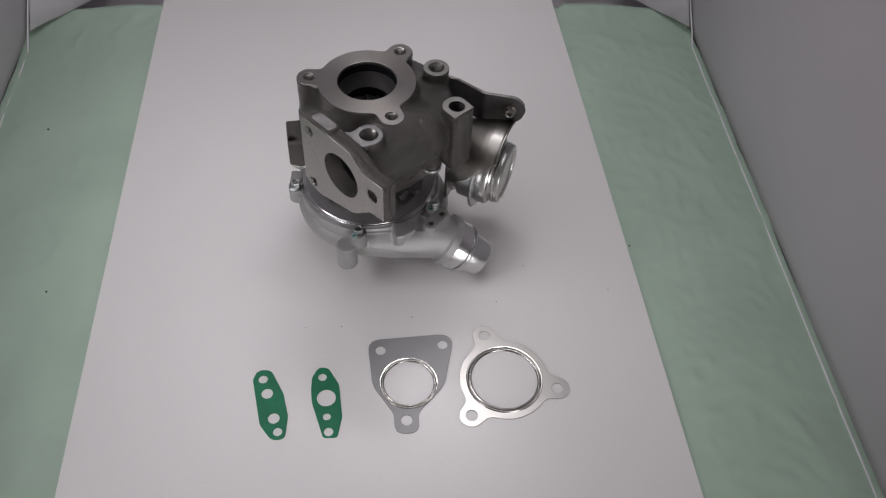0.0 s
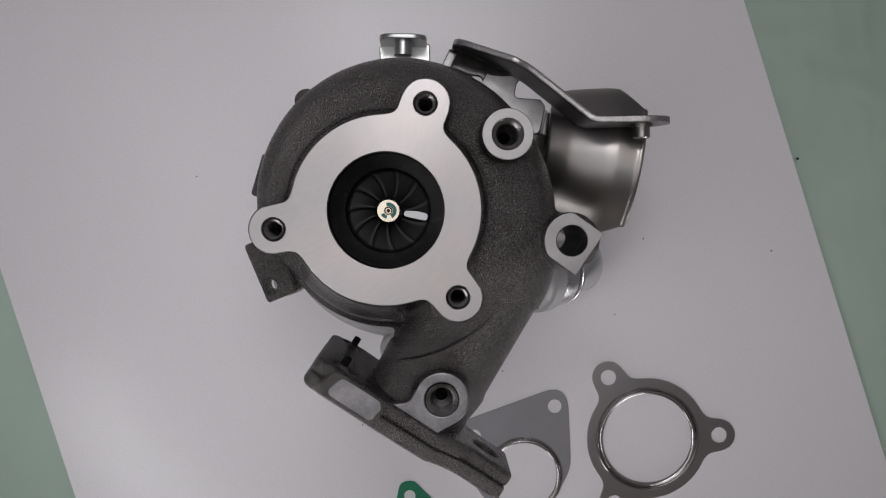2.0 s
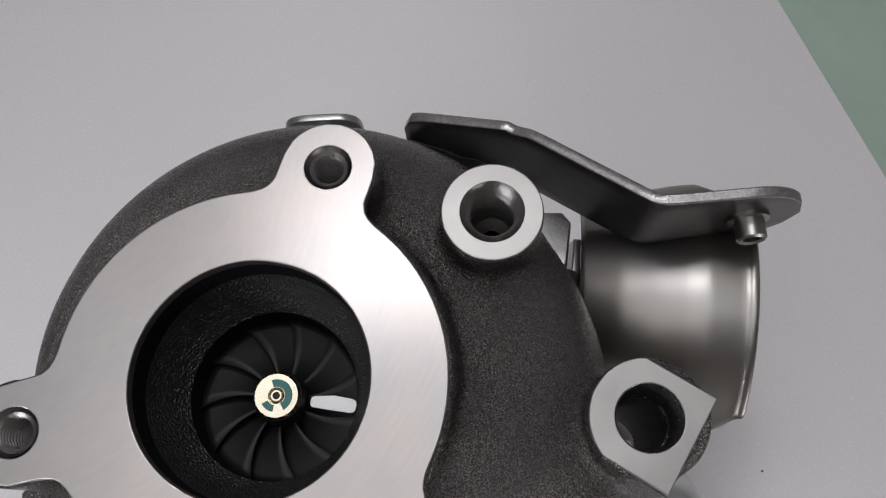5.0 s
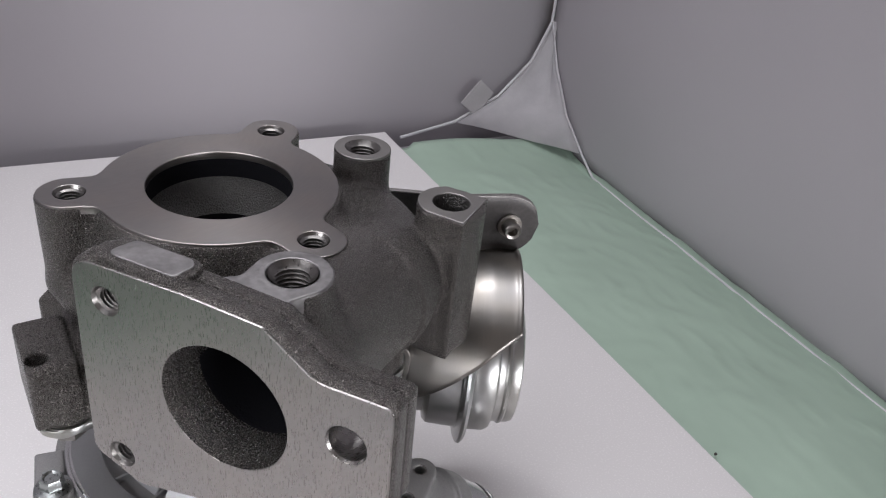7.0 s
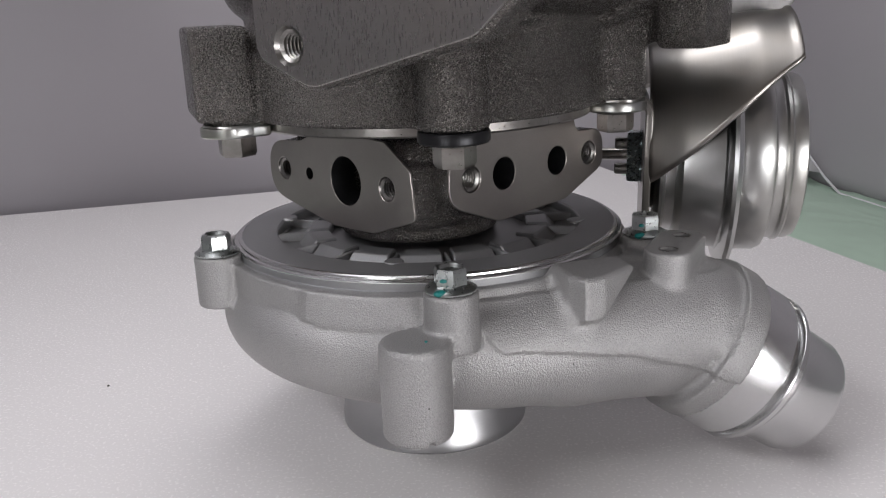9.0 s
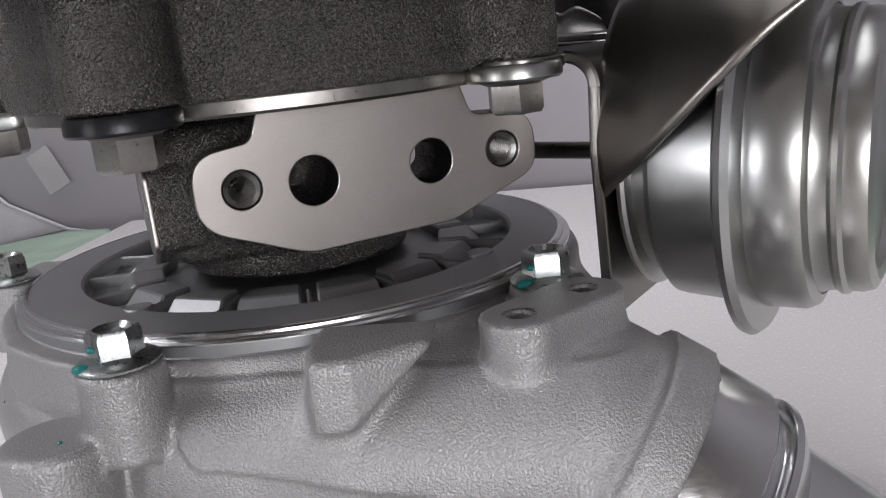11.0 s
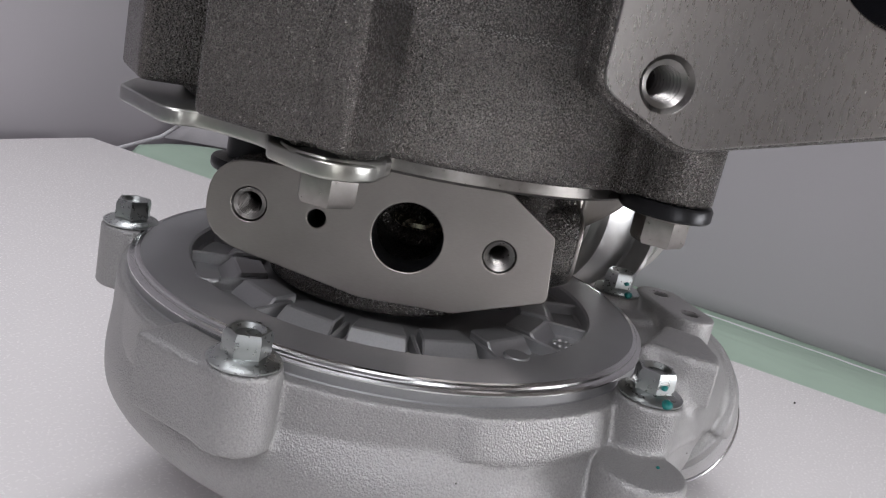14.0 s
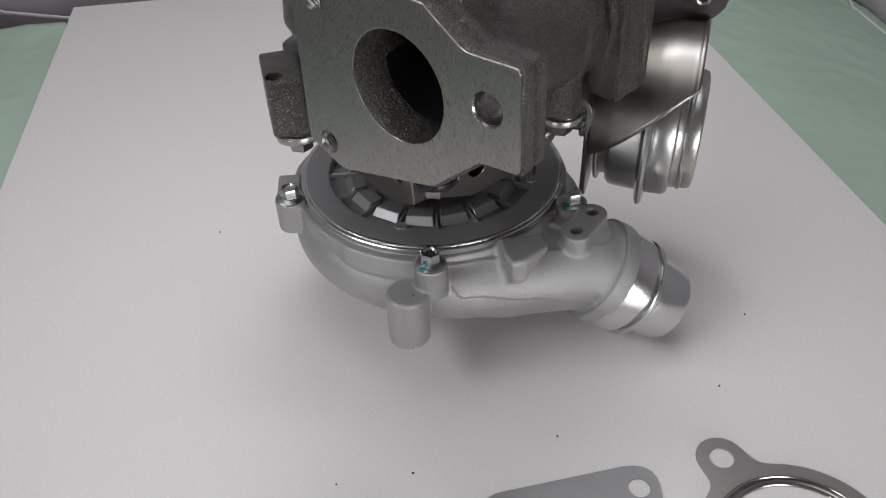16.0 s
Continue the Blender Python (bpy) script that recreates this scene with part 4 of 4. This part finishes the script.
for a, r in ((-115, 2.6), (-25, 2.6), (155, 2.6)):
    part("ejector_mark", lathe([(0, 0.5), (r, 0.5), (r + 0.3, 0.2), (r + 0.4, -0.3)], 20), ALU_PLATE, back, m=pose(0.0501 * 1000 * math.cos(radians(a)), 0.0501 * 1000 * math.sin(radians(a)), 70.6))
for k in range(8):
    a = radians(45 * k)
    centre = pose(46.6 * math.cos(radians(-81)), 46.6 * math.sin(radians(-81)), 66.7)
    part("embossed_petal", lathe([(0, 0.6), (0.5, 0.5), (0.75, 0)], 10), ALU_PLATE, back, m=centre @ Matrix.Translation((2.2 * math.cos(a), 2.2 * math.sin(a), 0)))


def hex_head(af, height, flange, thick):
    """A flanged hexagon head with a dished top, standing on z = 0."""
    bm = lathe([(0, 0), (flange, 0), (flange + 0.1, thick * 0.4), (flange - 0.4, thick * 0.8), (af * 0.56, thick * 1.5), (af * 0.5, thick * 1.6), (0, thick * 1.6)], 36)
    rings = []
    for h, k in ((thick, 1.0), (height - 1.0, 1.0), (height, 0.90)):
        rings.append([bm.verts.new((k * af / 2 / math.cos(math.pi / 6) * math.cos(math.pi / 3 * i), k * af / 2 / math.cos(math.pi / 6) * math.sin(math.pi / 3 * i), h)) for i in range(6)])
    steps = 24
    lip = [bm.verts.new((af * 0.40 * math.cos(2 * math.pi * i / steps), af * 0.40 * math.sin(2 * math.pi * i / steps), height)) for i in range(steps)]
    dish = [bm.verts.new((af * 0.30 * math.cos(2 * math.pi * i / steps), af * 0.30 * math.sin(2 * math.pi * i / steps), height - 0.9)) for i in range(steps)]
    for a, b in zip(rings, rings[1:]):
        for i in range(6):
            bm.faces.new((a[i], a[(i + 1) % 6], b[(i + 1) % 6], b[i]))
    for i in range(6):
        seg = [lip[(4 * i + k) % steps] for k in range(5)]
        bm.faces.new([rings[-1][i]] + [rings[-1][(i + 1) % 6]] + seg[::-1])
    for i in range(steps):
        bm.faces.new((lip[i], lip[(i + 1) % steps], dish[(i + 1) % steps], dish[i]))
    bm.faces.new(dish)
    return bm


for (x, y), turn in zip(CB, (12, 25, 5, 40)):
    b = part("bolt", hex_head(7.9, 6.2, 6.9, 1.1), BOLT, turbo, "zinc-plated flanged hexagon bolt", m=Matrix.Translation((x, y, 70.0)) @ pose(0, 0, 0, 0, 0, turn), angle=30)
    if y < -40:
        for dx, dy, dz, s in ((-2.6, -3.0, 4.0, 1.1), (-4.0, -4.6, 1.3, 1.8)):
            bm = bmesh.new()
            bmesh.ops.create_icosphere(bm, subdivisions=2, radius=s)
            part("paint_mark", bm, TEAL, b, "teal paint dab", m=Matrix.Translation((x + dx, y + dy, 69.4 + dz)) @ Matrix.Diagonal((1, 0.7, 0.55, 1)))

for x, y, z, s, mat in ((-20.5, -80, 59.2, 0.5, TEAL), (-22, -86.8, 44, 0.25, CRUMB), (-50.9, -50.5, 54.3, 0.2, CRUMB), (19.9, -79.7, 47.1, 0.22, CRUMB)):
    bm = bmesh.new()
    bmesh.ops.create_icosphere(bm, subdivisions=1, radius=s)
    part("speck", bm, mat, comp, m=Matrix.Translation((x, y, z)))

# bolts under the turbine housing, heads down
down = Matrix.Diagonal((1, -1, -1, 1))
for x, y, washer in ((-61, -17.4, ZINC), (-7, -64.2, BLACK), (56, -27.5, ZINC)):
    b = part("bolt", hex_head(10.0, 6.5, 7.0, 0.6), DULL_BOLT, turbo, "hexagon bolt holding the turbine housing", m=Matrix.Translation((x, y, 107.0)) @ down @ pose(0, 0, 0, 0, 0, 20), angle=30)
    part("washer", lathe([(3, 0), (9.2, 0), (9.6, 0.5), (9.6, 2.6), (9.2, 3.2), (3, 3.2)], 40, True), washer, b, "black washer" if washer is BLACK else "zinc washer", m=Matrix.Translation((x, y, 107.0)))

# ---------------------------------------------------------------- actuator
ACT_O, ACT_A = Vector((77.8, 8.8, 85.6)), Vector((0.901, -0.433, -0.016)).normalized()
ACT = along(ACT_O, ACT_A)
actuator = part("actuator", lathe([(0, 8), (18, 8), (19, 9), (20, 10), (28, 10.6), (30.4, 11.2), (30.8, 12.2), (30.2, 12.9), (27.5, 13.4), (27.3, 16.5), (30.5, 17), (32.2, 18.6), (32.6, 21), (33.2, 31.5), (34.5, 32.5)], 96), CAN, turbo, "zinc-plated round vacuum actuator can", m=ACT)
part("crimp_ring", lathe([(31, 32), (37.8, 32.3), (40.0, 33.3), (40.4, 34.6), (39.2, 36.0), (35, 36.7), (31, 37)], 96), CAN, actuator, m=ACT)
part("can", lathe([(33.4, 36.5), (33.8, 37.5), (33.6, 45.0), (32.5, 47.0), (30.2, 47.8)], 96), CAN, actuator, m=ACT)
part("end_cap", lathe([(30.2, 47.4), (29.4, 48.4), (29.2, 50.8), (29.9, 51.6), (29.9, 52.6), (29.1, 53.4), (29.1, 55.6), (28.3, 57.6), (26.3, 58.4), (24.2, 57.9), (23.2, 56.4), (0, 55.8)], 96), CAN, actuator, m=ACT)
part("rod", lathe([(0, -22), (2.1, -22), (2.2, -21.5), (2.2, 6), (0, 6)], 20), DULL_BOLT, actuator, "plain steel actuator rod", m=ACT)
for dy, dz in ((4.7, -5), (-4.7, -4)):
    part("nut", hex_head(8.6, 5.2, 5.0, 0.8), NUT, actuator, m=ACT @ Matrix.Translation((dz, dy, 5.6)) @ Matrix.Diagonal((1, -1, -1, 1)), angle=30)
    part("stud", lathe([(0, -4), (1.7, -4), (2.1, -3.5), (2.1, 2)], 16), THREAD, actuator, m=ACT @ Matrix.Translation((dz, dy, 0)))

bracket = plate("bracket_plate", [round_poly([(-26, -33, 8), (-30, 4, 6), (-29.6, 18.2, 0.4), (24, 18.2, 0.4), (30, -8, 6), (16, -34, 10)]), circle(0, 0, 7)], 2.6, 0.5, SHEET, turbo, ACT @ Matrix.Translation((0, 0, 8.2)), "thick pressed steel actuator bracket")


def bracket_bend():
    """The round bend at the bracket's top, and the tab that runs from it over the bolt."""
    bm, rows = bmesh.new(), []
    for k in range(9):
        a = radians(90 * k / 8)
        row = []
        for r, inset in ((7.6, 0.5), (7.1, 0), (5.5, 0), (5.0, 0.5)):
            s, h = 0.6 + r * math.cos(a), 18.0 + r * math.sin(a)
            row.append((s, h, inset))
        rows.append([bm.verts.new((-29.6 + c, h, s)) for s, h, c in row] + [bm.verts.new((12 - c, h, s)) for s, h, c in row[::-1]])
    for p, q in zip(rows, rows[1:]):
        for k in range(8):
            bm.faces.new((p[k], q[k], q[(k + 1) % 8], p[(k + 1) % 8]))
    part("bracket_bend", bm, SHEET, bracket, m=ACT, angle=40)
    flat = ACT @ Matrix.Translation((0, 25.6, 0)) @ Matrix(((1, 0, 0, 0), (0, 0, 1, 0), (0, -1, 0, 0), (0, 0, 0, 1)))
    plate("bracket_tab", [round_poly([(-30, -0.7, 2), (11, -0.7, 1), (-6, 8, 4), (-30, 15, 8), (-48, 13, 8), (-50, -2, 7), (-38, -5, 5)])], 2.6, 0.5, SHEET, bracket, flat)


bracket_bend()


def shield():
    """A curved heat shield round the upper part of the can, cut away slantwise in front."""
    bm = bmesh.new()
    grid = []
    for i in range(33):
        u = i / 32
        front = 108 - 61 * u ** 0.9
        back_edge = float(np.interp(u, (0, 0.72, 1), (-62, -54, -34)))
        row = []
        for j in range(41):
            phi = radians(back_edge + (front - back_edge) * j / 40)
            s = 7 + (46.8 - 0.8 * math.sin(phi)) * u
            r = float(np.interp(s, (7, 18, 28, 36, 41, 54), (34, 38.6, 41.8, 44.2, 45.2, 45.6))) + 1.2 * max(0, (u - 0.95) / 0.05) ** 2
            p = ACT_O + Vector((1.7, 3.6, 4.8)) + ACT_A * s + Vector((0, 0, 1)) * (r * math.cos(phi)) + Vector((-0.4226, -0.906, 0)) * (r * math.sin(phi))
            row.append(bm.verts.new(p))
        grid.append(row)
    for i in range(32):
        for j in range(40):
            bm.faces.new((grid[i][j], grid[i + 1][j], grid[i + 1][j + 1], grid[i][j + 1]))
    ob = part("heat_shield", bm, SHEET, turbo, "curved bright stainless heat shield over the actuator", angle=50)
    ob.modifiers.new("thickness", "SOLIDIFY").thickness = 0.0012


shield()


def strip():
    """The bent upright strip with a rounded end that carries a socket screw."""
    path = [Vector((54.5, 73)), Vector((81, 52)), Vector((85.4, 46)), Vector((105.5, 14)), Vector((143.5, 3.5))]
    run, pts = 0.0, []
    for a, b in zip(path, path[1:]):
        steps = max(2, int((b - a).length / 2))
        for k in range(steps):
            pts.append(a + (b - a) * k / steps)
    pts.append(path[-1])
    for _ in range(2):
        pts = [pts[0]] + [(pts[i - 1] + pts[i] * 2 + pts[i + 1]) / 4 for i in range(1, len(pts) - 1)] + [pts[-1]]
    total = sum((b - a).length for a, b in zip(pts, pts[1:]))
    bm, rows, rim = bmesh.new(), [], []
    for i, p in enumerate(pts):
        if i:
            run += (p - pts[i - 1]).length
        top, low = np.interp(run, (0, 1.5, 5, 32, 33.5, 37, 38.5, 78, 118), (128, 133.5, 136, 146.4, 145.4, 147, 148.2, 159.4, 160.2)), np.interp(run, (0, 33, 42, 78, 118), (110.5, 111, 116, 127, 131.4))
        half, mid = (top - low) / 2, (top + low) / 2
        left = total - run
        if left < half:
            half = math.sqrt(max(half ** 2 - (half - left) ** 2, 0.01))
        rows.append([bm.verts.new((p.x, p.y, mid - half + 2 * half * k / 6)) for k in range(7)])
        if left > 1.5:
            ahead = pts[min(i + 1, len(pts) - 1)] - pts[max(i - 1, 0)]
            rim.append((Vector((p.x, p.y, mid + half)), Vector((-ahead.y, ahead.x, 0)).normalized() * 1.42))
    for a, b in zip(rows, rows[1:]):
        for k in range(6):
            bm.faces.new((a[k], b[k], b[k + 1], a[k + 1]))
    ob = part("bracket_strip", bm, STRIP, turbo, "bent steel strip with a rounded end", angle=40)
    sol = ob.modifiers.new("thickness", "SOLIDIFY")
    sol.thickness, sol.offset = 0.0028, 0.0
    bev = ob.modifiers.new("edge", "BEVEL")
    bev.width, bev.segments = 0.0005, 2
    bm, rows = bmesh.new(), []
    for p, across in rim:
        rows.append([bm.verts.new(p + across * k + Vector((0, 0, z))) for k, z in ((-1, -0.5), (-1, 0.05), (-0.75, 0.3), (0.75, 0.3), (1, 0.05), (1, -0.5))])
    for a, b in zip(rows, rows[1:]):
        for k in range(6):
            bm.faces.new((a[k], a[(k + 1) % 6], b[(k + 1) % 6], b[k]))
    bm.faces.new(rows[0])
    bm.faces.new(rows[-1][::-1])
    part("sheared_edge", bm, CUT_EDGE, ob, "bright sheared steel edge")
    return ob


arm_strip = strip()
m = along((129.8, 5.6, 145.4), (-0.27, -0.96, 0))
screw = part("socket_screw", lathe([(0, 2.6), (2.2, 2.6), (2.3, 6.2), (3.4, 6.6), (4.0, 6.0), (4.1, 1.0), (5.6, 0.9), (5.6, -0.5), (0, -0.5)], 28), SHEET, arm_strip, "small socket-head screw", m=m)

# pressed mounting plate behind, and the zinc bracket
outer = round_poly([(43.5, 61, 2), (54.5, 73, 3), (80.5, 52, 2), (84, 47.5, 1), (81.4, 45.4, 1), (79, 40.4, 1.5), (80, 38.8, 1.5), (91.6, 34.6, 1), (93, 30.5, 1), (86, 17, 3), (74, 18, 6), (58, 34, 8)])
mount = plate("mounting_plate", [outer], 3.0, 0.6, MOUNT, turbo, Matrix.Translation((0, 0, 111.5)), "pressed dull steel mounting plate with a corner cut out")
raised = round_poly([(69.5, 56.8, 3), (80.3, 51.6, 2), (83.6, 47.4, 1), (81.2, 45.5, 1), (78.8, 40.3, 1.5), (79.9, 38.6, 1.5), (91.4, 34.4, 1), (92.7, 30.5, 1), (85.8, 17.3, 3), (74, 20, 4), (58, 46, 4)])
plate("pressed_face", [raised], 1.6, 0.5, MOUNT, mount, Matrix.Translation((0, 0, 113.1)))


def pressed_bend():
    """The round bend by which the plate turns up into the strip."""
    bm, rows = bmesh.new(), []
    a, b = Vector((54, 72, 0)), Vector((81, 50.8, 0))
    inward = Vector((-0.62, -0.785, 0))
    for i in range(25):
        p = a.lerp(b, i / 24)
        r = (9.0 - 1.6 * math.exp(-((i - 12.5) / 2.0) ** 2)) * min(1, 0.1 + math.sqrt((24 - i) / 9))
        rows.append([bm.verts.new(p + inward * (r - r * math.sin(radians(9 * k))) + Vector((0, 0, 111.4 + r - r * math.cos(radians(9 * k))))) for k in range(11)])
    for p, q in zip(rows, rows[1:]):
        for k in range(10):
            bm.faces.new((p[k], q[k], q[k + 1], p[k + 1]))
    ob = part("pressed_bend", bm, MOUNT, mount, angle=0)
    sol = ob.modifiers.new("thickness", "SOLIDIFY")
    sol.thickness, sol.offset = 0.001, 0.0


pressed_bend()
plate("side_flange", [round_poly([(-6, 0, 2), (9, 0, 2), (9, 14, 3), (-6, 14, 3)])], 4.6, 0.5, MOUNT, mount, along((48.3, 67.0, 110), (-0.75, 0.66, 0)))
zinc = plate("zinc_bracket", [round_poly([(-64, -28, 9), (-51, -24, 3), (-50, 20, 8), (-20, 48, 8), (37, 54, 3), (44, 79, 2), (18, 85.5, 2), (12, 62, 3), (-20, 58, 8), (-50, 46, 8), (-61, 38, 10), (-69, 16, 6), (-62.5, 12, 6), (-62, -3, 6), (-69, -9, 5), (-72, -22, 8)])], 3.2, 0.6, ZINC, turbo, Matrix.Translation((0, 0, 109.8)), "zinc-plated pressed bracket under the housing")
tab = along((31, 83.5, 0), (0.3, 0.95, 0))
plate("bracket_tab", [round_poly([(-12, 109, 1), (12, 109, 1), (12, 132, 8), (-12, 132, 8)])], 2.4, 0.4, ZINC, zinc, tab)
part("bushing", lathe([(0, -8), (3.2, -8), (4.6, -7.6), (4.6, 0), (3.2, -8)], 28), ZINC, zinc, m=tab @ Matrix.Translation((0, 124, -2)))

part("black_cap", lathe([(0, 94), (9, 94), (9.4, 94.6), (9.4, 96), (9, 96.6), (6.2, 97), (6.2, 108), (0, 108)], 36), BLACK, turbo, "black cap beside the bearing housing", m=Matrix.Translation((-34, 23, 0)))
